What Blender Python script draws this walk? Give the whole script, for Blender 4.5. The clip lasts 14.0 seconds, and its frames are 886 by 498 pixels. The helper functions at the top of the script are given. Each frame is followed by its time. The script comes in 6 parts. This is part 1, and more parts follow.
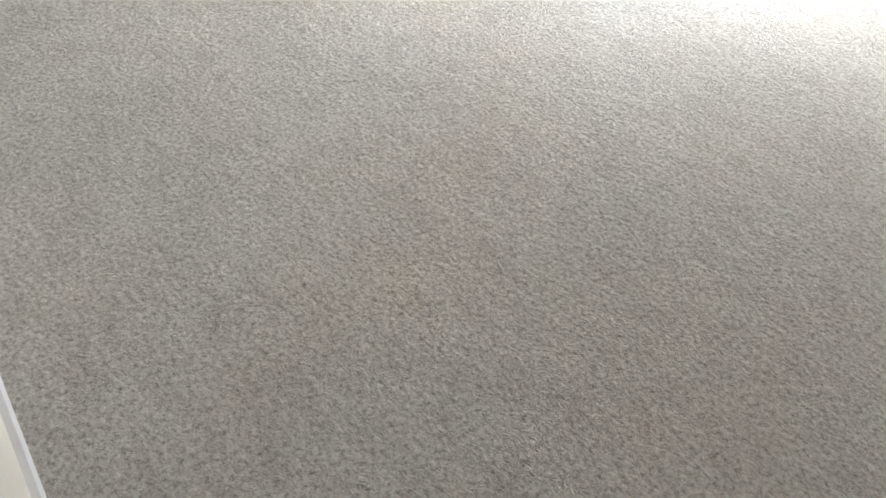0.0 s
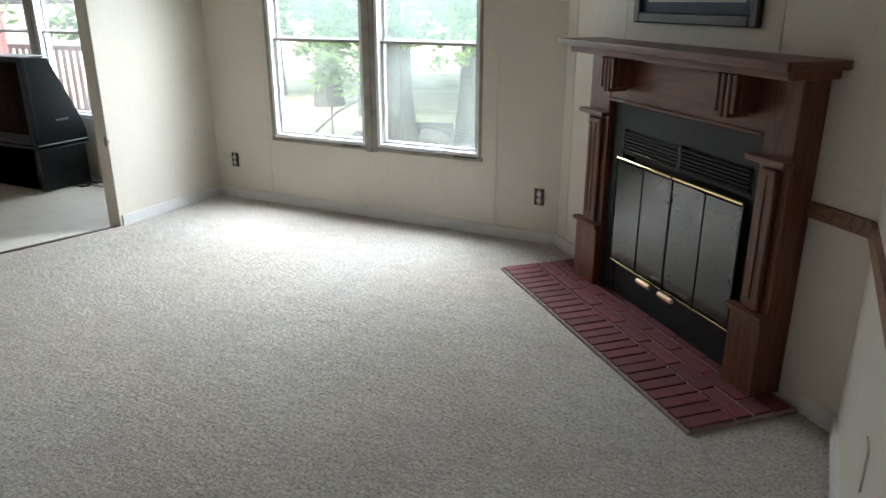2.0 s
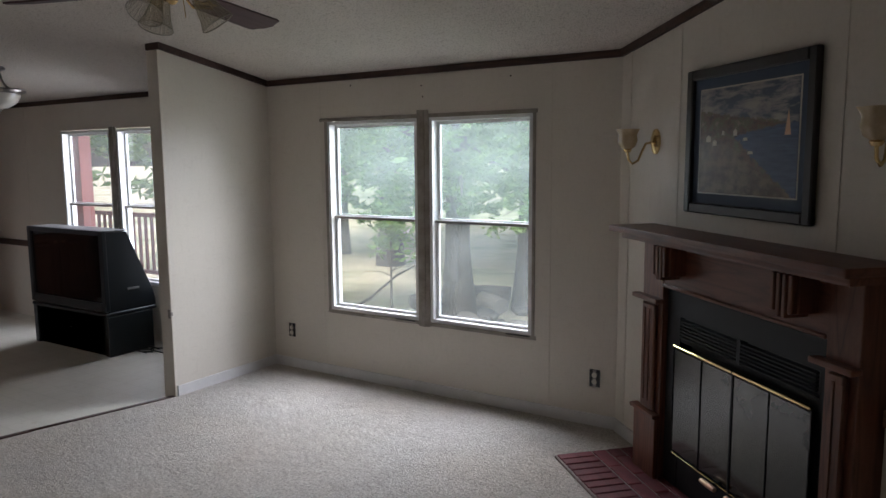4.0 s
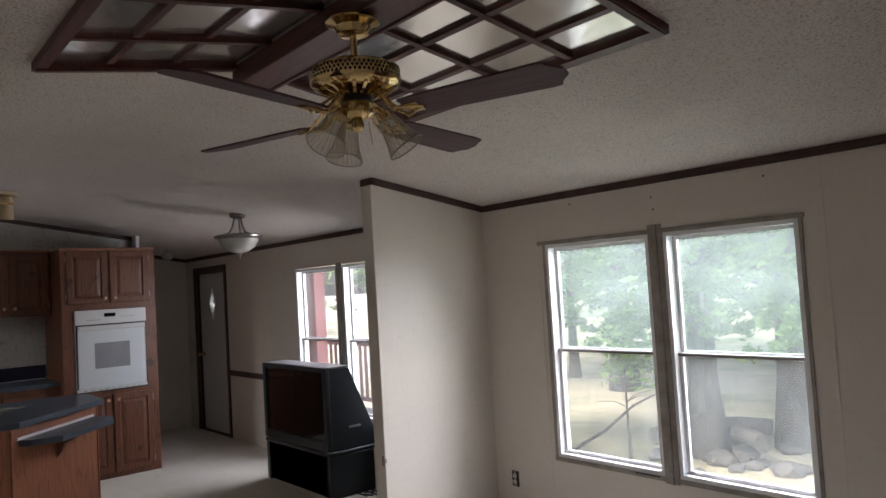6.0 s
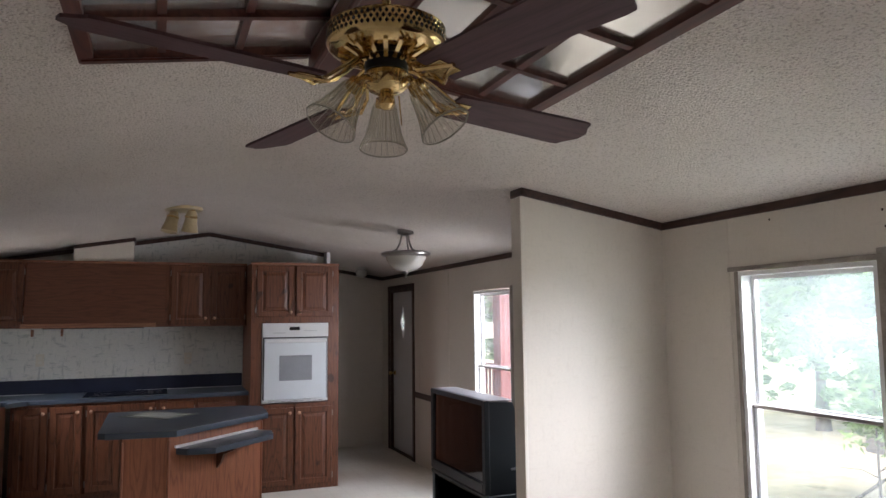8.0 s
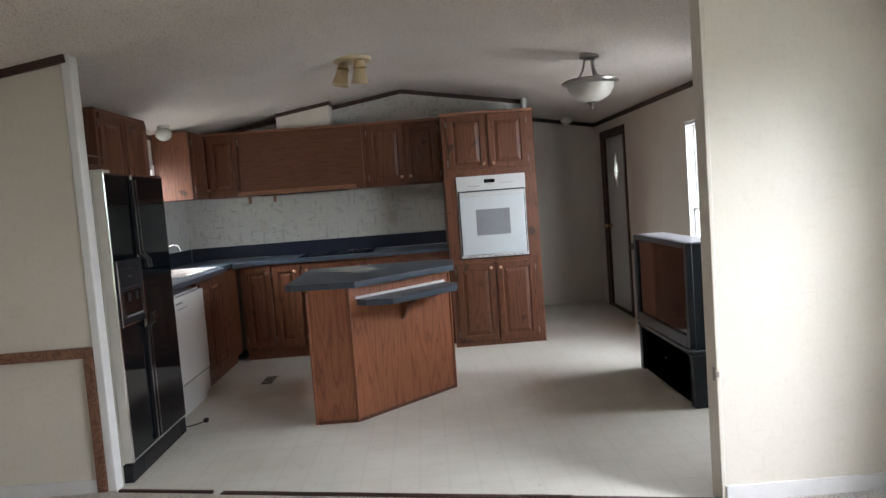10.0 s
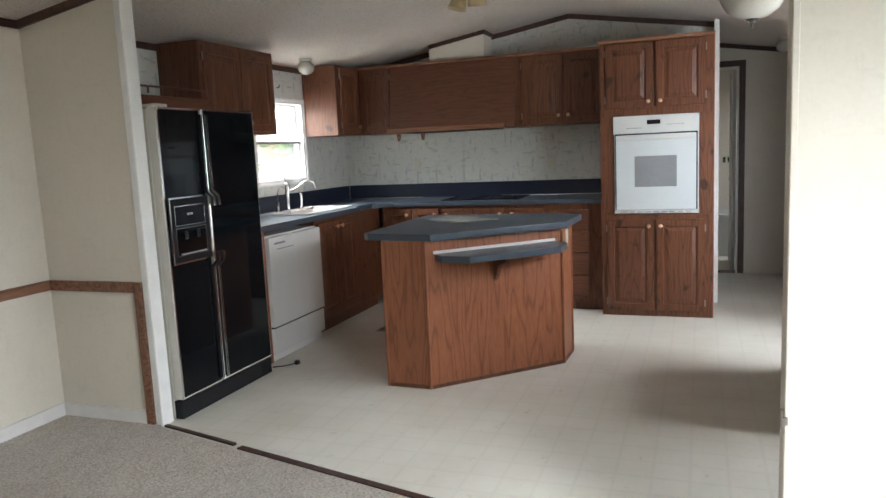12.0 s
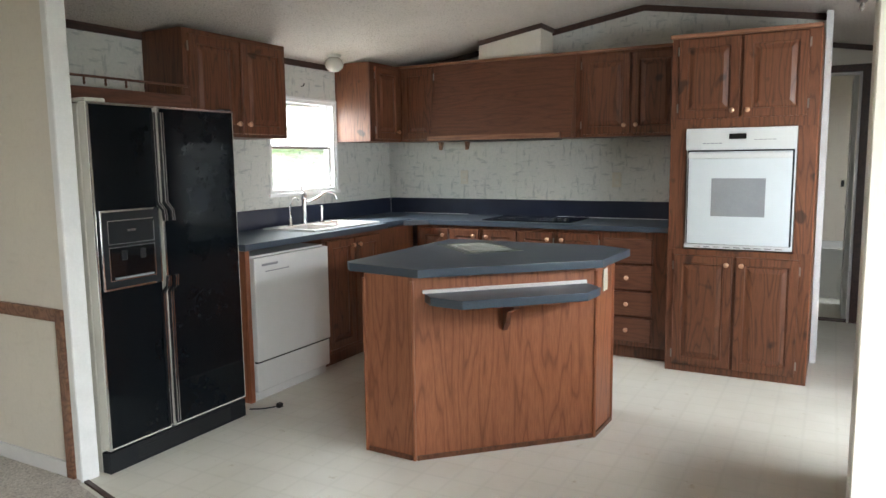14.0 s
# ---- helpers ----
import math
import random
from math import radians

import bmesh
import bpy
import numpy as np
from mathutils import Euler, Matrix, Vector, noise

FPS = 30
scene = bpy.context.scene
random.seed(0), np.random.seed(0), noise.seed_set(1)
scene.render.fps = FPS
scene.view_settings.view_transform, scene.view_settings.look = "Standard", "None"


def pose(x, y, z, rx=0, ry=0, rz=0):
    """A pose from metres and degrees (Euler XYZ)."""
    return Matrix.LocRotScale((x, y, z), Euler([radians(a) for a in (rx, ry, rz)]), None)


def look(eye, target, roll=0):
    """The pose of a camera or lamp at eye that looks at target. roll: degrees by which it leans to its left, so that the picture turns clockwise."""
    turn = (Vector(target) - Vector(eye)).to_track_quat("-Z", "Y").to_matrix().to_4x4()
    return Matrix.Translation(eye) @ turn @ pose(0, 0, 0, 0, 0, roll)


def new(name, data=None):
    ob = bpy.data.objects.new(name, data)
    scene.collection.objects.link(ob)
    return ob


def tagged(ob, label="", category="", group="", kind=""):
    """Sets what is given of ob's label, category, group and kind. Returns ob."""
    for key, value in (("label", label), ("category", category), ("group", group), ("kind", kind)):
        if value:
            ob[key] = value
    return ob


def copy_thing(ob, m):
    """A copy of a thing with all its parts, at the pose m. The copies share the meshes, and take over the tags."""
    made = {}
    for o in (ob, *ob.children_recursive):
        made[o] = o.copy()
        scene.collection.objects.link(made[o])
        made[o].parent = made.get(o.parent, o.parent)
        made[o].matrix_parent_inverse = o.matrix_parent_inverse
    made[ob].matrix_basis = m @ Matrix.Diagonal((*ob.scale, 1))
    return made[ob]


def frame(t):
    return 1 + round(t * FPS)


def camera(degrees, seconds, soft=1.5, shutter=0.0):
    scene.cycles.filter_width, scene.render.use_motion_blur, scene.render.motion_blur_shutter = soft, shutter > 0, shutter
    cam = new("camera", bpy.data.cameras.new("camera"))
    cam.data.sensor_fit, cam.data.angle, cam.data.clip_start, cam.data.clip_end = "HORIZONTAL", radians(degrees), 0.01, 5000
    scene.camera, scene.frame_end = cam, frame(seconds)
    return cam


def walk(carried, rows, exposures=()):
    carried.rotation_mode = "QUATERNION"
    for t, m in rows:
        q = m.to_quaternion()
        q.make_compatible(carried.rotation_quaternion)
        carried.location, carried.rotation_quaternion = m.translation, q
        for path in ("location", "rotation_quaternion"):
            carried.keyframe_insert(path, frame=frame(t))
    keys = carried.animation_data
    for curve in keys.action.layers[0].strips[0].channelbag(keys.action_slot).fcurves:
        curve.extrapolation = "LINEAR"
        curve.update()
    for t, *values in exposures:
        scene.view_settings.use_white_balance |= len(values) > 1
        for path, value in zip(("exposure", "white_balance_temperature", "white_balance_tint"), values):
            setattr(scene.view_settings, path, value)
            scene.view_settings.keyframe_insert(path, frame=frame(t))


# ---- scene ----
cam = camera(63.6, 14.0)

# The path: seconds, eye, target, roll
PATH = [
    (0, (3.564, -3.933, 1.242), (2.49, -2.988, -0.155), 6.5),
    (0.2, (3.627, -3.884, 1.251), (2.592, -2.829, -0.097), 2.9),
    (0.5, (3.735, -3.867, 1.283), (2.791, -2.616, 0.04), 1.2),
    (1, (3.875, -3.921, 1.312), (2.968, -2.503, 0.232), -0.4),
    (1.5, (3.965, -3.987, 1.369), (3.098, -2.413, 0.489), 0.5),
    (2, (3.983, -4.016, 1.435), (3.124, -2.335, 0.776), -0.1),
    (2.2, (3.968, -4.024, 1.464), (3.139, -2.296, 0.892), -0.3),
    (4.3, (3.999, -3.905, 1.581), (2.851, -2.281, 1.371), -0.8),
    (4.5, (3.965, -3.882, 1.573), (2.744, -2.309, 1.387), -0.9),
    (5, (3.855, -3.784, 1.581), (2.549, -2.272, 1.493), -1.1),
    (5.5, (3.754, -3.658, 1.596), (2.382, -2.203, 1.624), -3.3),
    (6, (3.677, -3.487, 1.634), (2.152, -2.197, 1.736), -3.4),
    (6.5, (3.657, -3.317, 1.676), (2.035, -2.161, 1.855), -2.0),
    (7, (3.536, -3.156, 1.663), (1.866, -2.074, 1.87), -1.2),
    (7.5, (3.421, -2.979, 1.661), (1.663, -2.045, 1.854), -0.7),
    (8, (3.425, -2.755, 1.636), (1.575, -2.021, 1.827), -0.6),
    (8.5, (3.477, -2.571, 1.593), (1.562, -1.997, 1.639), 0.7),
    (9, (3.243, -2.403, 1.507), (1.29, -1.988, 1.388), -0.0),
    (9.2, (3.204, -2.354, 1.495), (1.234, -2.037, 1.362), -0.8),
    (11.3, (2.471, -1.522, 1.339), (0.519, -1.899, 1.119), -4.5),
    (11.5, (2.395, -1.378, 1.36), (0.475, -1.887, 1.131), -3.1),
    (12, (2.194, -1.175, 1.402), (0.333, -1.853, 1.128), -2.6),
    (12.5, (1.887, -1.097, 1.382), (0.021, -1.753, 1.085), -0.7),
    (13, (1.667, -0.971, 1.452), (-0.152, -1.751, 1.16), -1.2),
    (13.5, (1.439, -0.912, 1.438), (-0.319, -1.828, 1.171), -0.9),
    (14, (1.173, -0.988, 1.42), (-0.569, -1.938, 1.173), -0.7),
]
walk(cam, [(t, look(eye, target, roll)) for t, eye, target, roll in PATH],
     [(0.0, 4.65, 6250, 12), (0.6, 4.45, 6200, 10), (1.5, 3.95, 6150, 9), (2.2, 3.5, 6100, 9), (4.3, 2.5, 6150, 20), (5.5, 2.65, 6300, 22), (6.5, 3.05, 6350, 23), (7.5, 3.3, 6300, 23),
      (9.0, 3.65, 6200, 18), (11.5, 3.95, 6300, 13), (14.0, 4.32, 6350, 10)])

# Plan: x along the house, y across it (window wall at 0), z up
W = 4.57            # width inside
HW = 2.175          # ceiling height at the side walls
HR = 2.565          # ceiling height at the ridge
RY = -W / 2         # ridge line
XK = -4.39          # kitchen end wall
XH = -5.72          # hall end wall
XE = 4.22           # living room end wall
D0 = 2.715          # where the diagonal wall leaves the window wall


def ceil_z(y):
    """Height of the ceiling, whose ridge is slightly rounded."""
    o = abs(y - RY)
    return HR - (HR - HW) / (W / 2) * (o if o > 0.2 else o * o / 0.4 + 0.1)


# ---- light: overcast sky and a soft sun ----
world = bpy.data.worlds.new("sky")
scene.world = world
world.use_nodes = True
wn = world.node_tree
bg = wn.nodes["Background"]
sky = wn.nodes.new("ShaderNodeTexSky")
sky.sky_type = "NISHITA"
sky.sun_disc = False
sky.sun_elevation = radians(55)
sky.sun_rotation = radians(180)
sky.air_density = 1.6
sky.dust_density = 6.0
sky.ozone_density = 1.0
wn.links.new(sky.outputs[0], bg.inputs[0])
bg.inputs[1].default_value = 0.09
sun = new("sun", bpy.data.lights.new("sun", "SUN"))
sun.data.energy = 1.0
sun.data.angle = radians(25)
sun.data.color = (1.0, 0.97, 0.93)
sun.matrix_world = look((0, 0, 0), (0.15, math.cos(radians(55)), -math.sin(radians(55))))



def window_fill_lamp(x, y, z, sx, sy, way, watts):
    """An added fill lamp hidden outside a window, standing in for sky light."""
    d = bpy.data.lights.new("window_fill_lamp", "AREA")
    d.shape, d.size, d.size_y, d.energy, d.color = "RECTANGLE", sx, sy, watts, (0.93, 0.975, 1.0)
    new("window_fill_lamp", d).matrix_world = look((x, y, z), (x + way[0], y + way[1], z + way[2]))


# added fill for living room, dining room, kitchen: from the eaves and from the open side
window_fill_lamp(1.40, 0.95, 2.10, 1.9, 1.3, (0, -0.85, -1), 34)
window_fill_lamp(2.32, 0.85, 1.15, 1.2, 1.5, (-1, -0.55, 0), 2.2)
window_fill_lamp(-1.95, 0.95, 2.10, 1.9, 1.3, (0, -0.5, -1), 15)
window_fill_lamp(-1.02, 0.85, 1.15, 1.2, 1.5, (-1, -0.45, 0), 9)
# bathroom fill, shining through an unseen window added for it
window_fill_lamp(-6.70, 0.60, 1.9, 0.8, 0.6, (0, -0.8, -1), 3)
window_fill_lamp(-3.19, -5.35, 2.10, 1.0, 1.0, (0, 0.7, -1), 10)


# ---- materials ----
def nodes_of(name):
    m = bpy.data.materials.new(name)
    m.use_nodes = True
    nt = m.node_tree
    return m, nt, nt.nodes["Principled BSDF"]


def noise_fac(nt, scale, stretch=(1, 1, 1), detail=4.0, rough=0.6, dist=0.0, space="Object"):
    tc = nt.nodes.new("ShaderNodeTexCoord")
    mp = nt.nodes.new("ShaderNodeMapping")
    mp.inputs["Scale"].default_value = stretch
    nz = nt.nodes.new("ShaderNodeTexNoise")
    nz.inputs["Scale"].default_value = scale
    nz.inputs["Detail"].default_value = detail
    nz.inputs["Roughness"].default_value = rough
    nz.inputs["Distortion"].default_value = dist
    nt.links.new(tc.outputs[space], mp.inputs[0])
    nt.links.new(mp.outputs[0], nz.inputs["Vector"])
    return nz.outputs["Fac"]


def ramp(nt, fac, stops):
    r = nt.nodes.new("ShaderNodeValToRGB")
    while len(r.color_ramp.elements) < len(stops):
        r.color_ramp.elements.new(0.5)
    for e, (p, c) in zip(r.color_ramp.elements, stops):
        e.position, e.color = p, (*c, 1) if len(c) == 3 else c
    nt.links.new(fac, r.inputs[0])
    return r.outputs[0]


def mixc(nt, fac, a, b, mode="MIX"):
    m = nt.nodes.new("ShaderNodeMix")
    m.data_type, m.blend_type = "RGBA", mode
    for sock, v in ((m.inputs[0], fac), (m.inputs[6], a), (m.inputs[7], b)):
        if isinstance(v, (int, float)):
            sock.default_value = v
        elif isinstance(v, tuple):
            sock.default_value = (*v, 1)
        else:
            nt.links.new(v, sock)
    return m.outputs[2]


def bump(nt, bsdf, fac, strength, distance):
    b = nt.nodes.new("ShaderNodeBump")
    b.inputs["Strength"].default_value = strength
    b.inputs["Distance"].default_value = distance
    nt.links.new(fac, b.inputs["Height"])
    nt.links.new(b.outputs[0], bsdf.inputs["Normal"])


def surf(name, c1, c2, scale=6.0, rough=0.6, metal=0.0, fine=120.0, fine_amt=0.12, bump_s=0.2, bump_d=0.002,
         stretch=(1, 1, 1), spec=0.5, vary=0.0, coat=0.0):
    """Two-scale surface: broad variation between c1 and c2, fine grain, and a small relief."""
    m, nt, p = nodes_of(name)
    broad = noise_fac(nt, scale, stretch, 5)
    col = ramp(nt, broad, [(0.3, c1), (0.7, c2)])
    grain = noise_fac(nt, fine, stretch, 3)
    g = ramp(nt, grain, [(0.25, (1 - fine_amt,) * 3), (0.75, (1, 1, 1))])
    col = mixc(nt, 1.0, col, g, "MULTIPLY")
    if vary:
        oi = nt.nodes.new("ShaderNodeObjectInfo")
        v = ramp(nt, oi.outputs["Random"], [(0, (1 - vary,) * 3), (1, (1, 1, 1))])
        col = mixc(nt, 1.0, col, v, "MULTIPLY")
    nt.links.new(col, p.inputs["Base Color"])
    p.inputs["Roughness"].default_value = rough
    p.inputs["Metallic"].default_value = metal
    p.inputs["Specular IOR Level"].default_value = spec
    p.inputs["Coat Weight"].default_value = coat
    p.inputs["Coat Roughness"].default_value = 0.15
    if bump_s:
        bump(nt, p, grain, bump_s, bump_d)
    return m


def wood(name, dark, mid, light, axis="z", rough=0.45, scale=1.0, knots=0.0):
    """Grained wood: cathedral bands along the axis, fine pores, a few knots."""
    m, nt, p = nodes_of(name)
    st = {"z": (1, 1, 0.10), "x": (0.10, 1, 1), "y": (1, 0.10, 1)}[axis]
    tc = nt.nodes.new("ShaderNodeTexCoord")
    oi = nt.nodes.new("ShaderNodeObjectInfo")
    add = nt.nodes.new("ShaderNodeVectorMath")
    sc = nt.nodes.new("ShaderNodeVectorMath")
    sc.operation = "SCALE"
    cmb = nt.nodes.new("ShaderNodeCombineXYZ")
    for i in range(3):
        nt.links.new(oi.outputs["Random"], cmb.inputs[i])
    nt.links.new(cmb.outputs[0], sc.inputs[0])
    sc.inputs["Scale"].default_value = 7.0
    nt.links.new(tc.outputs["Object"], add.inputs[0])
    nt.links.new(sc.outputs[0], add.inputs[1])
    mp = nt.nodes.new("ShaderNodeMapping")
    mp.inputs["Scale"].default_value = st
    nt.links.new(add.outputs[0], mp.inputs[0])
    big = nt.nodes.new("ShaderNodeTexNoise")
    big.inputs["Scale"].default_value = 6.5 * scale
    big.inputs["Detail"].default_value = 2.0
    nt.links.new(mp.outputs[0], big.inputs["Vector"])
    mul = nt.nodes.new("ShaderNodeMath")
    mul.operation = "MULTIPLY"
    mul.inputs[1].default_value = 24.0
    nt.links.new(big.outputs["Fac"], mul.inputs[0])
    fr = nt.nodes.new("ShaderNodeMath")
    fr.operation = "PINGPONG"
    fr.inputs[1].default_value = 1.0
    nt.links.new(mul.outputs[0], fr.inputs[0])
    bands = ramp(nt, fr.outputs[0], [(0.0, dark), (0.24, mid), (1.0, light)])
    pore = nt.nodes.new("ShaderNodeTexNoise")
    pore.inputs["Scale"].default_value = 150.0 * scale
    pore.inputs["Detail"].default_value = 3.0
    nt.links.new(mp.outputs[0], pore.inputs["Vector"])
    pr = ramp(nt, pore.outputs["Fac"], [(0.35, (0.62, 0.58, 0.55)), (0.6, (1, 1, 1))])
    col = mixc(nt, 0.5, bands, pr, "MULTIPLY")
    if knots:
        kn = nt.nodes.new("ShaderNodeTexNoise")
        kn.inputs["Scale"].default_value = 7.5
        kn.inputs["Detail"].default_value = 1.0
        nt.links.new(add.outputs[0], kn.inputs["Vector"])
        kr = ramp(nt, kn.outputs["Fac"], [(0.68, (1, 1, 1)), (0.75, (1 - knots,) * 3)])
        col = mixc(nt, 1.0, col, kr, "MULTIPLY")
    tone = ramp(nt, oi.outputs["Random"], [(0, (0.85, 0.85, 0.85)), (1, (1, 1, 1))])
    col = mixc(nt, 1.0, col, tone, "MULTIPLY")
    nt.links.new(col, p.inputs["Base Color"])
    p.inputs["Roughness"].default_value = rough
    bump(nt, p, pore.outputs["Fac"], 0.15, 0.0008)
    return m


def plain(name, c, rough=0.5, metal=0.0, amt=0.1, scale=8.0, bump_s=0.05):
    return surf(name, tuple(v * (1 - amt) for v in c), c, scale, rough, metal, 90.0, amt * 0.6, bump_s, 0.0006)


def glassy(name, tint=(1, 1, 1), haze=0.0, rough=0.0, edge=0.035, film=(0.9, 0.92, 0.93)):
    """A thin pane: clear, with mirror gloss that grows at a slant and a veil of dirt and painted glare."""
    m, nt, p = nodes_of(name)
    out = nt.nodes["Material Output"]
    tr = nt.nodes.new("ShaderNodeBsdfTransparent")
    tr.inputs[0].default_value = (*tint, 1)
    gl = nt.nodes.new("ShaderNodeBsdfGlossy")
    gl.inputs["Roughness"].default_value = rough
    lw = nt.nodes.new("ShaderNodeLayerWeight")
    lw.inputs["Blend"].default_value = 0.5
    pw = nt.nodes.new("ShaderNodeMath")
    pw.operation = "POWER"
    pw.inputs[1].default_value = 5.0
    nt.links.new(lw.outputs["Facing"], pw.inputs[0])
    fz = nt.nodes.new("ShaderNodeMath")
    fz.operation = "MULTIPLY_ADD"
    fz.inputs[1].default_value = 0.9
    fz.inputs[2].default_value = edge
    nt.links.new(pw.outputs[0], fz.inputs[0])
    mx = nt.nodes.new("ShaderNodeMixShader")
    nt.links.new(fz.outputs[0], mx.inputs[0])
    nt.links.new(tr.outputs[0], mx.inputs[1])
    nt.links.new(gl.outputs[0], mx.inputs[2])
    last = mx
    if haze:
        tl = nt.nodes.new("ShaderNodeBsdfTranslucent")
        tl.inputs[0].default_value = (*film, 1)
        m2 = nt.nodes.new("ShaderNodeMixShader")
        n = noise_fac(nt, 2.5, (1, 1, 1), 4)
        r = ramp(nt, n, [(0.3, (haze * 0.6,) * 3), (0.7, (haze * 1.4,) * 3)])
        nt.links.new(r, m2.inputs[0])
        nt.links.new(mx.outputs[0], m2.inputs[1])
        nt.links.new(tl.outputs[0], m2.inputs[2])
        last = m2
    nt.links.new(last.outputs[0], out.inputs[0])
    return m


def carpet_mat():
    m, nt, p = nodes_of("carpet_pile")
    tuft = noise_fac(nt, 80, (1, 1, 1), 5, 0.75)
    fine = noise_fac(nt, 420, (1, 1, 1), 2)
    broad = noise_fac(nt, 1.6, (1, 1, 1), 4)
    warm = noise_fac(nt, 0.7, (1, 1, 1), 2)
    c = ramp(nt, tuft, [(0.34, (0.27, 0.235, 0.20)), (0.46, (0.60, 0.545, 0.48)), (0.62, (0.82, 0.77, 0.705))])
    b = ramp(nt, broad, [(0.3, (0.90, 0.89, 0.88)), (0.7, (1, 1, 1))])
    w = ramp(nt, warm, [(0.35, (1.0, 0.96, 0.91)), (0.65, (0.97, 0.985, 1.0))])
    f = ramp(nt, fine, [(0.3, (0.75, 0.75, 0.75)), (0.6, (1, 1, 1))])
    c = mixc(nt, 1.0, c, b, "MULTIPLY")
    c = mixc(nt, 1.0, c, w, "MULTIPLY")
    c = mixc(nt, 0.6, c, f, "MULTIPLY")
    tread = noise_fac(nt, 9, (1, 1.6, 1), 4, 0.65, 0.6)
    c = mixc(nt, 1.0, c, ramp(nt, tread, [(0.38, (0.88, 0.87, 0.86)), (0.55, (1, 1, 1))]), "MULTIPLY")
    nt.links.new(c, p.inputs["Base Color"])
    p.inputs["Roughness"].default_value = 0.95
    p.inputs["Specular IOR Level"].default_value = 0.1
    p.inputs["Sheen Weight"].default_value = 0.3
    p.inputs["Sheen Roughness"].default_value = 0.5
    mid = noise_fac(nt, 38, (1, 1, 1), 6, 0.78, 0.5)
    bump(nt, p, mid, 1.0, 0.024)
    return m


def popcorn_mat():
    m, nt, p = nodes_of("textured_ceiling")
    v = nt.nodes.new("ShaderNodeTexVoronoi")
    v.inputs["Scale"].default_value = 110
    tc = nt.nodes.new("ShaderNodeTexCoord")
    nt.links.new(tc.outputs["Object"], v.inputs["Vector"])
    n = noise_fac(nt, 95, (1, 1, 1), 3)
    ad = nt.nodes.new("ShaderNodeMath")
    ad.operation = "SUBTRACT"
    nt.links.new(n, ad.inputs[0])
    nt.links.new(v.outputs["Distance"], ad.inputs[1])
    broad = noise_fac(nt, 1.2, (1, 1, 1), 4)
    c = ramp(nt, broad, [(0.3, (0.68, 0.615, 0.55)), (0.7, (0.77, 0.705, 0.64))])
    # low spots of the relief darkened: the texture's shade put into the colour
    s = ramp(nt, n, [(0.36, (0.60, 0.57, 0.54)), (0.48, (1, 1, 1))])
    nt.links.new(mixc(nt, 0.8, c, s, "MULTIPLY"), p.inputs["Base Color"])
    p.inputs["Roughness"].default_value = 0.8
    bump(nt, p, ad.outputs[0], 1.0, 0.0080)
    return m


def wallpaper_mat(name, base, marks, amt):
    """Vinyl-faced wallboard with short vertical and horizontal strokes."""
    m, nt, p = nodes_of(name)
    a = noise_fac(nt, 34, (1, 1, 0.25), 3, 0.6)
    b = noise_fac(nt, 34, (0.25, 0.25, 1), 3, 0.6)
    mx = nt.nodes.new("ShaderNodeMath")
    mx.operation = "MAXIMUM"
    nt.links.new(a, mx.inputs[0])
    nt.links.new(b, mx.inputs[1])
    broad = noise_fac(nt, 1.5, (1, 1, 1), 4)
    c = ramp(nt, broad, [(0.3, tuple(v * 0.93 for v in base)), (0.7, base)])
    k = ramp(nt, mx.outputs[0], [(0.58, (1, 1, 1)), (0.68, marks)])
    col = mixc(nt, amt, c, k, "MULTIPLY")
    mott = noise_fac(nt, 60, (1, 1, 1), 3)
    col = mixc(nt, amt * 0.5, col, ramp(nt, mott, [(0.35, (0.8, 0.82, 0.84)), (0.6, (1, 1, 1))]), "MULTIPLY")
    nt.links.new(col, p.inputs["Base Color"])
    p.inputs["Roughness"].default_value = 0.42
    p.inputs["Specular IOR Level"].default_value = 0.4
    bump(nt, p, mott, 0.12, 0.001)
    return m


def vinyl_mat():
    """Sheet vinyl with a faint square pattern and dust."""
    m, nt, p = nodes_of("sheet_vinyl")
    tc = nt.nodes.new("ShaderNodeTexCoord")
    br = nt.nodes.new("ShaderNodeTexBrick")
    br.inputs["Scale"].default_value = 6.6
    br.offset = 0
    br.inputs["Brick Width"].default_value = 1.0
    br.inputs["Row Height"].default_value = 1.0
    br.inputs["Mortar Size"].default_value = 0.09
    br.inputs["Mortar Smooth"].default_value = 1.0
    br.inputs["Color1"].default_value = (1, 1, 1, 1)
    br.inputs["Color2"].default_value = (0.97, 0.97, 0.96, 1)
    br.inputs["Mortar"].default_value = (0.91, 0.91, 0.895, 1)
    nt.links.new(tc.outputs["Object"], br.inputs["Vector"])
    broad = noise_fac(nt, 1.3, (1, 1, 1), 5)
    c = ramp(nt, broad, [(0.3, (0.62, 0.585, 0.51)), (0.7, (0.74, 0.72, 0.65))])
    c = mixc(nt, 0.8, c, br.outputs["Color"], "MULTIPLY")
    st = noise_fac(nt, 9, (1, 1, 1), 6, 0.7)
    c = mixc(nt, 1.0, c, ramp(nt, st, [(0.27, (0.72, 0.66, 0.55)), (0.37, (1, 1, 1))]), "MULTIPLY")
    sp = noise_fac(nt, 55, (1, 1, 1), 2)
    c = mixc(nt, 1.0, c, ramp(nt, sp, [(0.22, (0.4, 0.35, 0.3)), (0.27, (1, 1, 1))]), "MULTIPLY")
    nt.links.new(c, p.inputs["Base Color"])
    r = ramp(nt, broad, [(0.3, (0.48,) * 3), (0.7, (0.34,) * 3)])
    nt.links.new(r, p.inputs["Roughness"])
    bump(nt, p, noise_fac(nt, 40, (1, 1, 1), 3), 0.1, 0.0015)
    return m


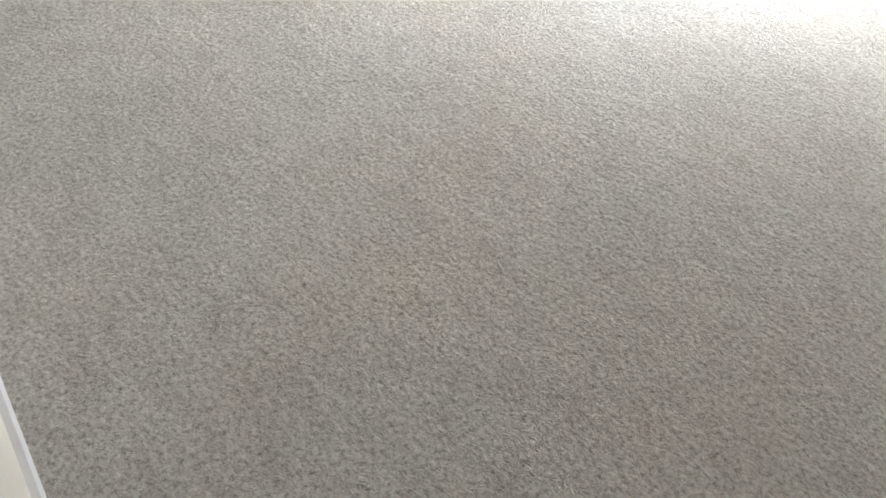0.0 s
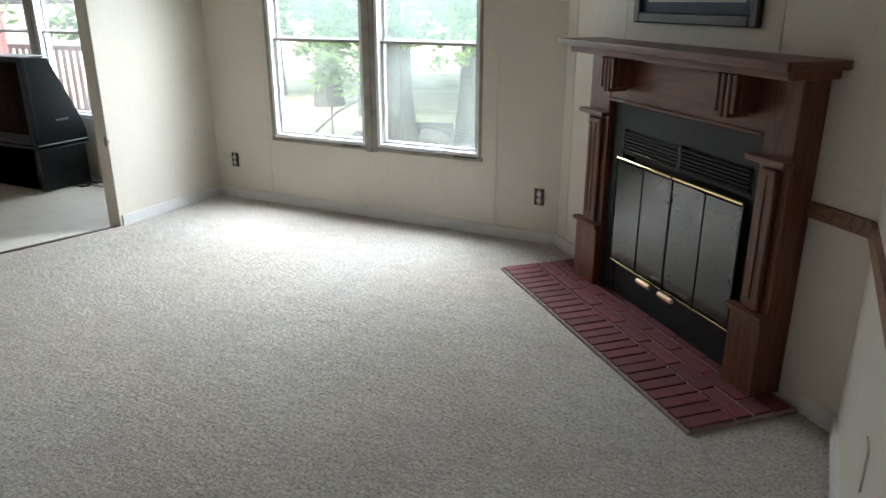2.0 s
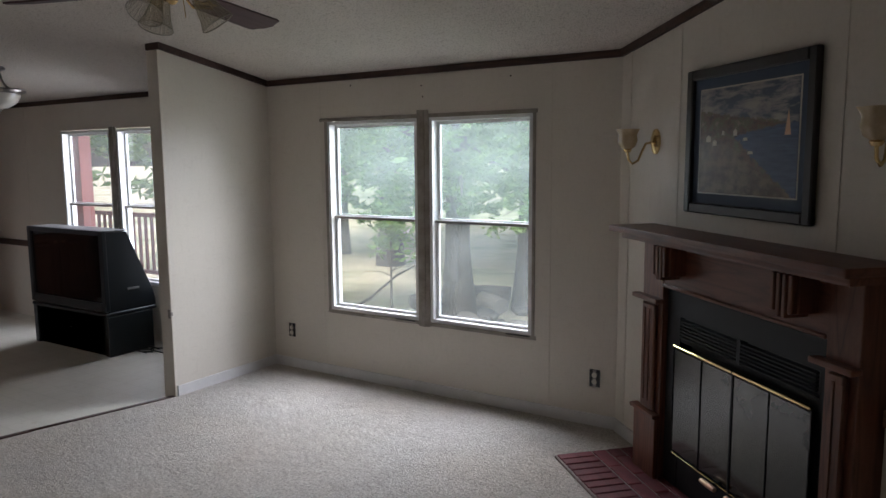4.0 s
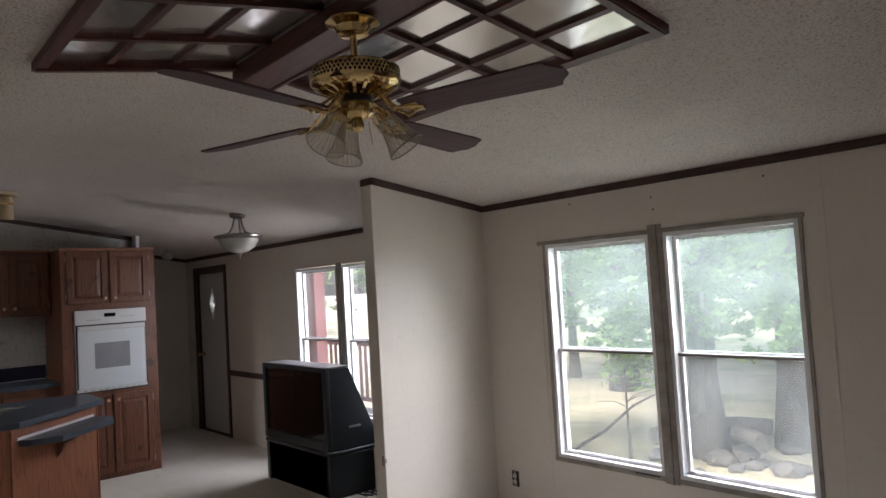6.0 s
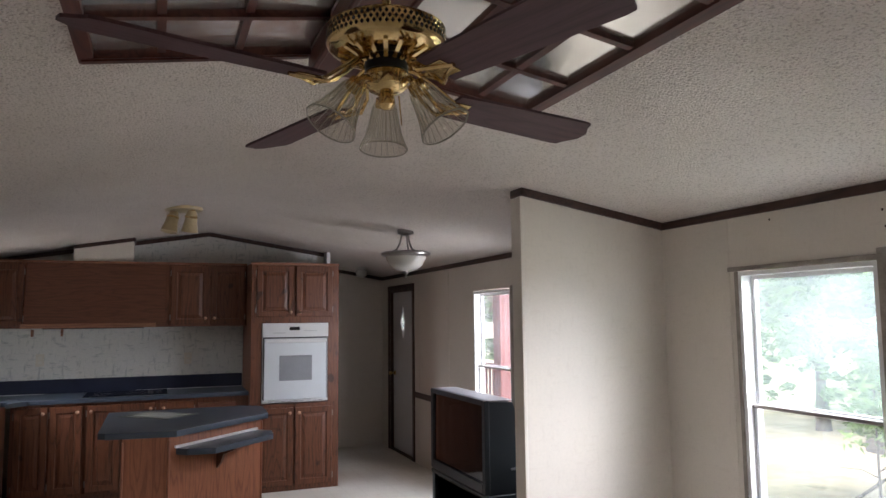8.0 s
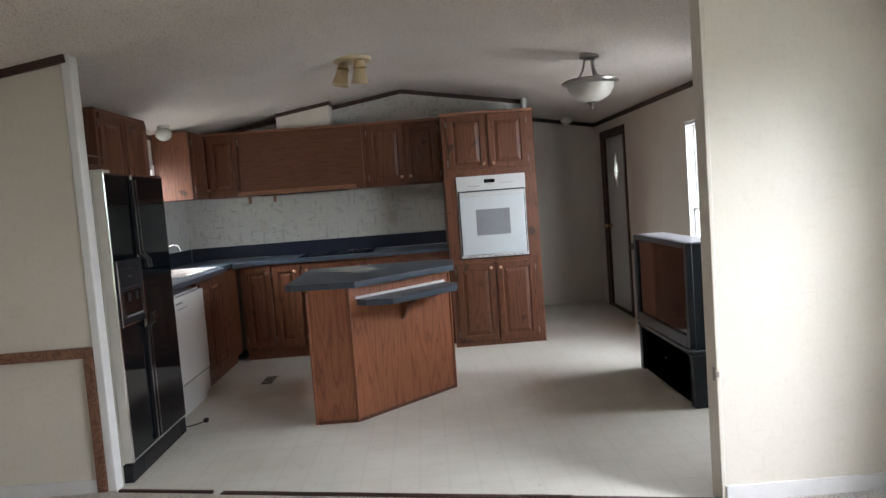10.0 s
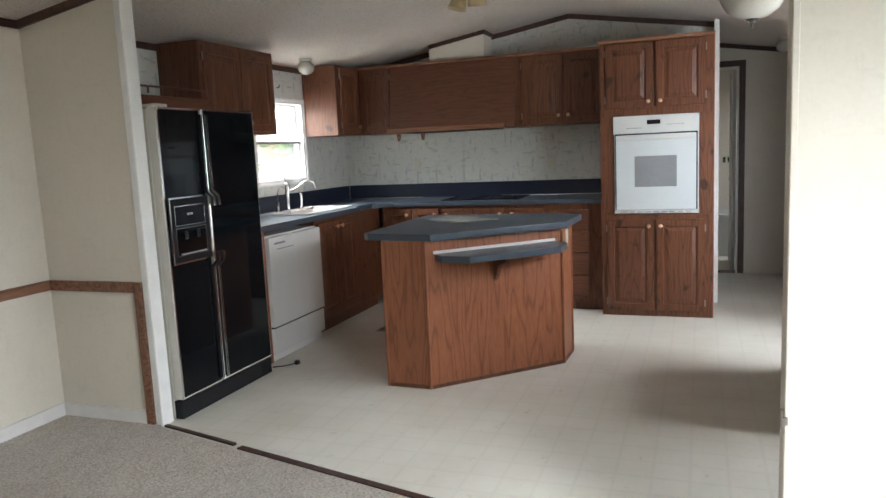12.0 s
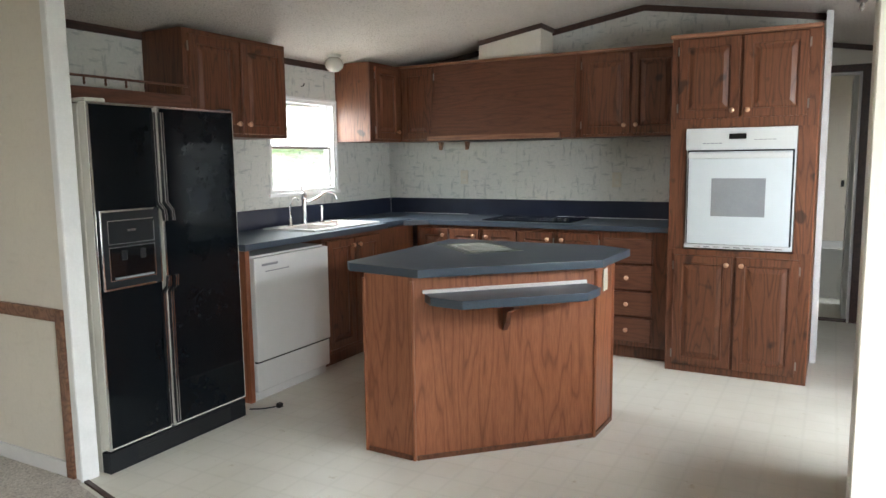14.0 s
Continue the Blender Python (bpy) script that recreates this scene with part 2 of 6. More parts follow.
M_CARPET = carpet_mat()
M_CEIL = popcorn_mat()
M_WALL = wallpaper_mat("living_wallboard", (0.66, 0.61, 0.53), (0.90, 0.88, 0.86), 0.35)
M_KWALL = wallpaper_mat("kitchen_wallboard", (0.62, 0.62, 0.575), (0.62, 0.66, 0.68), 0.75)
M_VINYL = vinyl_mat()
M_TRIM = wood("dark_trim_wood", (0.030, 0.014, 0.010), (0.050, 0.022, 0.016), (0.07, 0.032, 0.022), "x", 0.5)
M_RAIL = wood("chair_rail_wood", (0.12, 0.05, 0.028), (0.2, 0.09, 0.05), (0.27, 0.13, 0.075), "x", 0.5)
M_BASE = plain("white_baseboard_paint", (0.70, 0.685, 0.675), 0.45)
M_WHITE = plain("white_vinyl_frame", (0.80, 0.80, 0.79), 0.4)
# window trim: mottled brownish off-white, darker than the frames
M_DULL = surf("dull_mottled_frame", (0.24, 0.205, 0.17), (0.42, 0.38, 0.33), 9, 0.6, fine_amt=0.3)
M_OAK = wood("oak_panel", (0.20, 0.064, 0.028), (0.29, 0.100, 0.045), (0.33, 0.118, 0.054), "z", 0.42, 1.0)
M_CAB = wood("stained_cabinet_wood", (0.078, 0.027, 0.012), (0.136, 0.048, 0.022), (0.172, 0.063, 0.029), "z", 0.42, 1.2, 0.65)
M_CABH = wood("stained_cabinet_wood_across", (0.095, 0.032, 0.015), (0.125, 0.044, 0.021), (0.145, 0.053, 0.026), "x", 0.5, 1.2)
M_EDGE = wood("oak_edge", (0.17, 0.070, 0.036), (0.24, 0.105, 0.055), (0.30, 0.14, 0.075), "x", 0.5)
M_MANTEL = wood("mantel_wood", (0.090, 0.029, 0.015), (0.135, 0.046, 0.024), (0.175, 0.064, 0.034), "x", 0.38)
M_MANTELV = wood("mantel_wood_upright", (0.090, 0.029, 0.015), (0.135, 0.046, 0.024), (0.175, 0.064, 0.034), "z", 0.38)
M_BLADE = wood("dark_blade_wood", (0.060, 0.022, 0.024), (0.082, 0.032, 0.035), (0.098, 0.041, 0.044), "x", 0.6)
M_REDWOOD = wood("skylight_wood", (0.060, 0.016, 0.010), (0.090, 0.024, 0.015), (0.115, 0.034, 0.021), "x", 0.42)
M_BLACK = surf("black_steel_enamel", (0.008, 0.0095, 0.012), (0.012, 0.014, 0.017), 6, 0.5, 0, 90, 0.2, 0.05, 0.0006, spec=0.3)
M_FRIDGE = surf("black_glossy_panel", (0.004, 0.0055, 0.007), (0.006, 0.008, 0.010), 3, 0.05, 0, 60, 0.1, 0.015, 0.001, spec=0.17)
M_CHROME = plain("chrome", (0.75, 0.75, 0.76), 0.14, 1.0)
M_BRASS = surf("brass", (0.66, 0.47, 0.20), (0.84, 0.64, 0.33), 12, 0.12, 1.0, 80, 0.15, 0.04, 0.0005)
M_NICKEL = plain("brushed_nickel", (0.32, 0.29, 0.27), 0.3, 1.0)
M_COPPER = plain("copper_handle", (0.66, 0.42, 0.29), 0.35, 1.0)
M_ALMOND = plain("almond_enamel", (0.62, 0.60, 0.53), 0.4)
M_APPL = plain("white_appliance_enamel", (0.64, 0.65, 0.64), 0.25, 0, 0.04)
M_APPL_GLASS = plain("white_oven_glass", (0.62, 0.66, 0.68), 0.08, 0, 0.03)
M_GREYGLASS = plain("grey_oven_window", (0.28, 0.29, 0.31), 0.1, 0, 0.1)
M_COUNTER = surf("blue_laminate", (0.054, 0.074, 0.104), (0.070, 0.093, 0.122), 5, 0.36, 0, 260, 0.35, 0.05, 0.0005)
M_SPLASH = surf("navy_backsplash", (0.014, 0.018, 0.038), (0.02, 0.026, 0.05), 6, 0.3, 0, 200, 0.2, 0.05, 0.0005)
M_TILEW = surf("marbled_tile", (0.36, 0.38, 0.34), (0.50, 0.52, 0.47), 14, 0.25, 0, 90, 0.1)
M_BRICK = surf("red_brick", (0.140, 0.020, 0.026), (0.215, 0.036, 0.041), 14, 0.7, 0, 160, 0.35, 0.5, 0.002, vary=0.3)
M_MORTAR = surf("grey_mortar", (0.20, 0.15, 0.13), (0.33, 0.26, 0.23), 30, 0.9, 0, 200, 0.3, 0.5, 0.002)
M_TV = plain("charcoal_plastic", (0.011, 0.018, 0.024), 0.42, 0, 0.15)
M_TVB = plain("black_plastic", (0.010, 0.010, 0.011), 0.4, 0, 0.2)
M_SCREEN = plain("dark_screen", (0.006, 0.006, 0.007), 0.06, 0, 0.1, bump_s=0.0)
M_TVTOP = plain("silver_plastic", (0.20, 0.20, 0.21), 0.4, 0, 0.1)
M_FROST = plain("frosted_shade_glass", (0.50, 0.48, 0.42), 0.25, 0, 0.08)
M_SHADE = glassy("ribbed_shade_glass", (0.955, 0.945, 0.915), 0.004, 0.04, edge=0.05)
M_RIM = plain("thick_shade_glass", (0.40, 0.37, 0.31), 0.15, 0, 0.1)
M_PANE = glassy("window_glass", (0.97, 0.98, 0.98))
# dust, mist and haze panes: the film also paints a veil of glare
M_PANE_GLARE = glassy("dust_and_glare_window_glass", (0.90, 0.92, 0.93), 0.045, film=(0.45, 0.46, 0.47))
M_PANE_VEIL = glassy("mist_and_glare_window_glass", (0.90, 0.93, 0.92), 0.06, film=(0.42, 0.45, 0.43))
M_PANE_FOG = glassy("blind_window_glass", (0.95, 0.97, 0.97), 0.12)
M_PANE_HAZE = glassy("fog_and_glare_window_glass", (0.74, 0.82, 0.78), 0.085, film=(0.34, 0.39, 0.37))
# fireplace glass: soft grey-green reflections painted in as smudges
M_FIREGLASS = surf("smudged_reflection_glass", (0.018, 0.023, 0.020), (0.050, 0.058, 0.050), 2.5, 0.12, 0, 30, 0.15, 0.0, 0.0005, spec=0.9)
M_PLATE = plain("ivory_plate", (0.62, 0.58, 0.48), 0.4)
M_YELLOWED = plain("yellowed_cream_enamel", (0.58, 0.46, 0.26), 0.35, 0, 0.2)
M_RED = surf("red_stained_wood", (0.17, 0.055, 0.046), (0.25, 0.085, 0.07), 6, 0.7, stretch=(1, 1, 0.2))
M_BARK = surf("bark", (0.05, 0.045, 0.04), (0.13, 0.12, 0.105), 7, 0.95, 0, 40, 0.5, 1.0, 0.03, stretch=(1, 1, 0.3))
M_SIDING = plain("white_siding", (0.6, 0.6, 0.58), 0.6)


def mirror_mat():
    m, nt, p = nodes_of("clouded_mirror")
    n = noise_fac(nt, 3.0, (1, 1, 1), 4)
    nt.links.new(ramp(nt, n, [(0.3, (0.80, 0.79, 0.74)), (0.7, (0.94, 0.93, 0.88))]), p.inputs["Base Color"])
    nt.links.new(ramp(nt, noise_fac(nt, 7.0), [(0.3, (0.10,) * 3), (0.7, (0.22,) * 3)]), p.inputs["Roughness"])
    p.inputs["Metallic"].default_value = 0.85
    bump(nt, p, noise_fac(nt, 2.2), 0.25, 0.02)
    return m


M_MIRROR = mirror_mat()


def grass_mat():
    m, nt, p = nodes_of("dry_grass_ground")
    a = noise_fac(nt, 0.35, (1, 1, 1), 5)
    b = noise_fac(nt, 14, (1, 1, 1), 4)
    c = ramp(nt, a, [(0.35, (0.16, 0.17, 0.09)), (0.5, (0.33, 0.30, 0.20)), (0.7, (0.44, 0.39, 0.30))])
    c = mixc(nt, 1.0, c, ramp(nt, b, [(0.3, (0.6, 0.6, 0.6)), (0.6, (1, 1, 1))]), "MULTIPLY")
    nt.links.new(c, p.inputs["Base Color"])
    p.inputs["Roughness"].default_value = 0.95
    bump(nt, p, b, 0.8, 0.03)
    return m


M_GRASS = grass_mat()


def leaf_mat(name, c1, c2):
    m, nt, p = nodes_of(name)
    out = nt.nodes["Material Output"]
    gi = nt.nodes.new("ShaderNodeNewGeometry")
    col = ramp(nt, gi.outputs["Random Per Island"], [(0, c1), (1, c2)])
    nt.links.new(col, p.inputs["Base Color"])
    p.inputs["Roughness"].default_value = 0.6
    tl = nt.nodes.new("ShaderNodeBsdfTranslucent")
    nt.links.new(mixc(nt, 1.0, col, (1.0, 1.0, 0.6), "MULTIPLY"), tl.inputs[0])
    mx = nt.nodes.new("ShaderNodeMixShader")
    mx.inputs[0].default_value = 0.4
    nt.links.new(p.outputs[0], mx.inputs[1])
    nt.links.new(tl.outputs[0], mx.inputs[2])
    nt.links.new(mx.outputs[0], out.inputs[0])
    return m


M_LEAF = leaf_mat("leaf_green", (0.05, 0.10, 0.03), (0.12, 0.20, 0.06))
M_LEAF2 = leaf_mat("leaf_bright", (0.09, 0.17, 0.05), (0.18, 0.28, 0.09))


# ---- mesh helpers ----
def part(name, bm, material, parent=None, label="", smooth=False, m=None):
    """Links a bmesh as one mesh object, under a thing or a part if given."""
    me = bpy.data.meshes.new(name)
    bmesh.ops.recalc_face_normals(bm, faces=bm.faces)
    if smooth:
        for f in bm.faces:
            f.smooth = True
        for e in bm.edges:
            if len(e.link_faces) == 2 and e.calc_face_angle(0) > 0.7:
                e.smooth = False
    bm.to_mesh(me)
    bm.free()
    me.materials.append(material)
    ob = new(name, me)
    if parent is not None:
        ob.parent = parent
    if m is not None:
        ob.matrix_local = m
    if label:
        ob["label"] = label
    return ob


def thing(name, m, label, category, group=""):
    e = new(name)
    e.empty_display_size = 0.1
    e.matrix_world = m
    return tagged(e, label, category, group)


def structure(ob, label=""):
    return tagged(ob, label, "", "", "structure")


def box(x0, x1, y0, y1, z0, z1, bevel=0.0, bm=None, seg=1):
    """A box by its bounds, its edges bevelled if asked."""
    bm = bm or bmesh.new()
    r = bmesh.ops.create_cube(bm, size=1.0)
    for v in r["verts"]:
        v.co = Vector(((x0 + x1) / 2 + v.co.x * (x1 - x0), (y0 + y1) / 2 + v.co.y * (y1 - y0), (z0 + z1) / 2 + v.co.z * (z1 - z0)))
    if bevel:
        es = {e for v in r["verts"] for e in v.link_edges}
        bmesh.ops.bevel(bm, geom=list(es), offset=bevel, segments=seg, affect="EDGES", profile=0.7)
    return bm


def prism(poly, z0, z1, bm=None, bevel=0.0):
    """A flat polygon in x, y pulled up from z0 to z1."""
    bm = bm or bmesh.new()
    lo = [bm.verts.new((x, y, z0)) for x, y in poly]
    hi = [bm.verts.new((x, y, z1)) for x, y in poly]
    n = len(poly)
    fs = [bm.faces.new(lo[::-1]), bm.faces.new(hi)]
    for i in range(n):
        fs.append(bm.faces.new((lo[i], lo[(i + 1) % n], hi[(i + 1) % n], hi[i])))
    if bevel:
        es = {e for f in fs[:2] for e in f.edges}
        bmesh.ops.bevel(bm, geom=list(es), offset=bevel, segments=2, affect="EDGES", profile=0.7)
    return bm


def swept(poly, axis, a0, a1, bm=None):
    """A polygon in the two other axes pulled along an axis from a0 to a1."""
    bm = bm or bmesh.new()
    put = {"x": lambda p, a: (a, p[0], p[1]), "y": lambda p, a: (p[0], a, p[1])}[axis]
    lo = [bm.verts.new(put(p, a0)) for p in poly]
    hi = [bm.verts.new(put(p, a1)) for p in poly]
    n = len(poly)
    bm.faces.new(lo[::-1])
    bm.faces.new(hi)
    for i in range(n):
        bm.faces.new((lo[i], lo[(i + 1) % n], hi[(i + 1) % n], hi[i]))
    return bm


def beam(p0, p1, w, h, side=(0, 0, 1), bm=None):
    """A straight strip from p0 to p1, w wide across and h high along side."""
    bm = bm or bmesh.new()
    p0, p1, s = Vector(p0), Vector(p1), Vector(side)
    d = (p1 - p0).normalized()
    a = d.cross(s).normalized() * w / 2
    b = a.cross(d).normalized() * h / 2
    ring = lambda p: [bm.verts.new(p + a * i + b * j) for i, j in ((-1, -1), (1, -1), (1, 1), (-1, 1))]
    r0, r1 = ring(p0), ring(p1)
    bm.faces.new(r0[::-1])
    bm.faces.new(r1)
    for i in range(4):
        bm.faces.new((r0[i], r0[(i + 1) % 4], r1[(i + 1) % 4], r1[i]))
    return bm


def lathe(profile, n=24, bm=None, m=None, ribs=0.0, rib_n=0):
    """Radius and height pairs turned about z."""
    bm = bm or bmesh.new()
    rings = []
    for r, z in profile:
        ring = []
        for i in range(n):
            a = 2 * math.pi * i / n
            k = 1 + (ribs * math.cos(rib_n * a) if rib_n else 0)
            v = Vector((max(r, 1e-4) * k * math.cos(a), max(r, 1e-4) * k * math.sin(a), z))
            ring.append(bm.verts.new(m @ v if m else v))
        rings.append(ring)
    for a, b in zip(rings, rings[1:]):
        for i in range(n):
            bm.faces.new((a[i], a[(i + 1) % n], b[(i + 1) % n], b[i]))
    return bm


def tube(pts, r, n=8, bm=None, taper=None):
    """A round bar along a line of points."""
    bm = bm or bmesh.new()
    pts = [Vector(p) for p in pts]
    rings = []
    for i, p in enumerate(pts):
        d = (pts[min(i + 1, len(pts) - 1)] - pts[max(i - 1, 0)]).normalized()
        s = d.cross(Vector((0, 0, 1)))
        if s.length < 0.05:
            s = d.cross(Vector((0, 1, 0)))
        s.normalize()
        u = s.cross(d)
        rr = r * (taper[i] if taper else 1)
        rings.append([bm.verts.new(p + (s * math.cos(2 * math.pi * k / n) + u * math.sin(2 * math.pi * k / n)) * rr) for k in range(n)])
    for a, b in zip(rings, rings[1:]):
        for k in range(n):
            bm.faces.new((a[k], a[(k + 1) % n], b[(k + 1) % n], b[k]))
    bm.faces.new(rings[0][::-1])
    bm.faces.new(rings[-1])
    return bm


def raised(w, h, loops, bm=None, x=0.0, z=0.0):
    """A panel in x, z with rectangular loops (inset, y) from its back to its raised field."""
    bm = bm or bmesh.new()
    rings = [[bm.verts.new((x + a, y, z + b)) for a, b in ((i, i), (w - i, i), (w - i, h - i), (i, h - i))] for i, y in loops]
    for a, b in zip(rings, rings[1:]):
        for k in range(4):
            bm.faces.new((a[k], a[(k + 1) % 4], b[(k + 1) % 4], b[k]))
    bm.faces.new(rings[0][::-1])
    bm.faces.new(rings[-1])
    return bm


# ---- structure ----
T = 0.10


def wall_x(x0, x1, y0, y1, holes, z1, mat, name):
    """A wall along x from y0 to y1 thick, with holes (xa, xb, za, zb)."""
    bm = bmesh.new()
    x = x0
    for xa, xb, za, zb in sorted(holes):
        box(x, xa, y0, y1, 0, z1, bm=bm)
        if za > 0:
            box(xa, xb, y0, y1, 0, za, bm=bm)
        box(xa, xb, y0, y1, zb, z1, bm=bm)
        x = xb
    box(x, x1, y0, y1, 0, z1, bm=bm)
    return structure(part(name, bm, mat))


WIN = (0.568, 2.19, 0.495, 1.865)       # living room window opening
DWIN = (-2.76, -1.14, 0.495, 1.885)    # dining window opening
DOOR = (-5.38, -4.50, 0.0, 1.985)      # outside door opening
KWIN = (-3.58, -2.80, 1.19, 1.885)     # kitchen window opening
wall_x(XH - T, D0 + 0.05, 0.0, T, [WIN, DWIN, DOOR], HW + 0.02, M_WALL, "wall_north")
wall_x(XH - T, -0.80, -W - T, -W, [KWIN], HW + 0.02, M_KWALL, "wall_south_kitchen")
wall_x(-0.80, 2.05, -W - T, -W, [], HW + 0.02, M_WALL, "wall_south_living")
wall_x(1.9, XE + T, -W - T, -4.07, [], ceil_z(-4.07) + 0.01, M_WALL, "wall_closet")


def wall_y(x0, x1, y0, y1, mat, name):
    """A wall along y whose top follows the ceiling."""
    ys = [y0] + ([RY] if y0 < RY < y1 else []) + [y1]
    return structure(part(name, swept([(y, 0) for y in (y0, y1)] + [(y, ceil_z(y) + 0.015) for y in reversed(ys)], "x", x0, x1), mat))


wall_y(XE, XE + T, -4.07, -1.40, M_WALL, "wall_east")
wall_y(XK - T, XK, -W, -1.075, M_KWALL, "wall_kitchen")
HD0, HD1, HDZ = -1.60, -0.815, 2.10     # doorway at the hall's end
wall_y(XH - T, XH, -W, HD0, M_WALL, "wall_hall")
wall_y(XH - T, XH, HD1, 0.0, M_WALL, "wall_hall")
structure(part("wall_hall", swept([(HD0, HDZ), (HD1, HDZ), (HD1, ceil_z(HD1) + 0.015), (HD0, ceil_z(HD0) + 0.015)], "x", XH - T, XH), M_WALL))
XB = -7.60          # far wall of the bathroom behind it
structure(part("wall_bathroom", box(XB - T, XB, -2.5, 0.0, 0.0, 2.34), M_WALL))
structure(part("wall_bathroom", box(XB - T, XH - T, -2.5 - T, -2.5, 0.0, 2.34), M_WALL))
# unseen window opening, added so that fill light reaches the bathroom
wall_x(XB - T, XH - T, 0.0, T, [(-7.05, -6.35, 1.15, 1.90)], 2.34, M_WALL, "wall_bathroom")
structure(part("ceiling_bathroom", box(XB - T, XH - T, -2.5 - T, T, 2.34, 2.40), M_CEIL))
structure(part("floor_bathroom", box(XB - T, XH, -2.5 - T, T, -0.08, -0.002), M_VINYL))
wall_y(-T, 0.0, -0.925, 0.0, M_WALL, "wall_stub")
wall_y(-0.81, -0.735, -W, -3.90, M_WALL, "wall_wing")
diag = bmesh.new()
dl = (XE - D0) * math.sqrt(2)
lo = [(D0, 0.0), (XE, -(XE - D0)), (XE + T, -(XE - D0)), (XE + T, T), (D0, T)]
vs = [diag.verts.new((x, y, 0)) for x, y in lo]
vt = [diag.verts.new((x, y, ceil_z(min(y, 0)) + 0.015)) for x, y in lo]
diag.faces.new(vs[::-1])
diag.faces.new(vt)
for i in range(5):
    diag.faces.new((vs[i], vs[(i + 1) % 5], vt[(i + 1) % 5], vt[i]))
structure(part("wall_diagonal", diag, M_WALL))

# two ceiling slopes
arc = [(RY + 0.22 - 0.02 * k, ceil_z(RY + 0.22 - 0.02 * k)) for k in range(23)]
bm = swept([(0.2, HW - 0.2 * 0.1575)] + arc + [(-W - 0.2, HW - 0.2 * 0.1575), (-W - 0.2, HR + 0.15), (0.2, HR + 0.15)], "x", XH - 0.3, XE + 0.3)
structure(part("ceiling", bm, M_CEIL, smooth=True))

# floors: the carpet ends on a slanting line from the stub to the wing wall
SA, SB = (0.0, -0.930), (-0.70, -3.87)
carpet = [SA, (0, 0), (XE, 0), (XE, -W), (-0.74, -W), (-0.74, -3.90), SB]
structure(part("carpet", prism(carpet, -0.05, 0.012), M_CARPET))
structure(part("floor_vinyl", box(XH, XE, -W, 0, -0.08, 0.0), M_VINYL))
structure(part("subfloor", box(XB - T, XE + T, -W - T, T, -0.6, -0.085), M_SIDING))
sv = Vector((SB[0] - SA[0], SB[1] - SA[1], 0))
sp = lambda k, off=0.0: Vector((SA[0], SA[1], 0)) + sv * k + Vector((off, 0, 0))
for k0, k1, off, z, w in ((0.0, 0.22, -0.012, 0.012, 0.030), (0.215, 0.30, -0.04, 0.006, 0.018), (0.295, 0.80, -0.012, 0.012, 0.035), (0.82, 1.0, -0.04, 0.006, 0.02)):
    structure(part("trim", beam(sp(k0, off) + Vector((0, 0, z)), sp(k1, off) + Vector((0, 0, z)), w, 0.012), M_TRIM))


def trim_run(p0, p1, w=0.018, h=0.042, mat=None, name="trim", off=0.0):
    return structure(part(name, beam(p0, p1, w, h), mat or M_TRIM))


# dark trim under the ceiling
tz = 0.020
trim_run((XH, -0.009, HW - tz), (-T, -0.009, HW - tz))
trim_run((0.0, -0.009, HW - tz), (D0 + 0.01, -0.009, HW - tz))
dq = 0.009 * 0.707
trim_run((D0 - dq, -dq, HW - tz), (XE - dq, -(XE - D0) - dq, ceil_z(-(XE - D0)) - tz))
trim_run((XE - 0.009, -(XE - D0), ceil_z(-(XE - D0)) - tz), (XE - 0.009, RY, ceil_z(RY) - tz))
trim_run((XE - 0.009, RY, ceil_z(RY) - tz), (XE - 0.009, -4.07, ceil_z(-4.07) - tz))
trim_run((0.009, 0.0, HW - tz), (0.009, -0.94, ceil_z(-0.94) - tz))
trim_run((-T - 0.012, -0.935, ceil_z(-0.935) - tz), (0.018, -0.935, ceil_z(-0.935) - tz))
trim_run((-T - 0.009, 0.0, HW - tz), (-T - 0.009, -0.925, ceil_z(-0.925) - tz))
for x in (XK + 0.009, XH + 0.009):
    trim_run((x, -W, HW - tz), (x, RY, ceil_z(RY) - tz))
    trim_run((x, RY, ceil_z(RY) - tz), (x, -1.035 if x > -5 else 0.0, (ceil_z(-1.035) if x > -5 else HW) - tz))
trim_run((XK, -W + 0.009, HW - tz), (-0.81, -W + 0.009, HW - tz))
trim_run((-0.735, -W + 0.009, HW - tz), (1.9, -W + 0.009, HW - tz))
trim_run((-0.726, -W, HW - tz), (-0.726, -3.90, ceil_z(-3.9) - tz))
# chair rails
trim_run((-4.42, -0.008, 0.765), (-2.9, -0.008, 0.765), 0.016, 0.06, M_TRIM)
u45 = Vector((0.7071, -0.7071, 0))
n45 = Vector((-0.7071, -0.7071, 0))
DP = Vector((D0, 0, 0))
trim_run(DP + u45 * 1.868 + n45 * 0.009 + Vector((0, 0, 0.752)), DP + u45 * 2.122 + n45 * 0.009 + Vector((0, 0, 0.752)), 0.018, 0.055, M_RAIL)
trim_run((XE - 0.009, -1.512, 0.752), (XE - 0.009, -4.07, 0.752), 0.018, 0.055, M_RAIL)
trim_run((-0.726, -W, 0.76), (-0.726, -3.975, 0.76), 0.018, 0.055, M_RAIL)
structure(part("trim", box(-0.735, -0.717, -3.975, -3.925, 0.012, 0.787, 0.002), M_RAIL))
trim_run((-0.735, -W + 0.009, 0.76), (1.9, -W + 0.009, 0.76), 0.018, 0.055, M_RAIL)
# pale end board of the wing wall and of the kitchen wall
structure(part("trim", box(-0.815, -0.728, -3.925, -3.88, 0.0, ceil_z(-3.9) - 0.0, 0.004), M_WHITE))
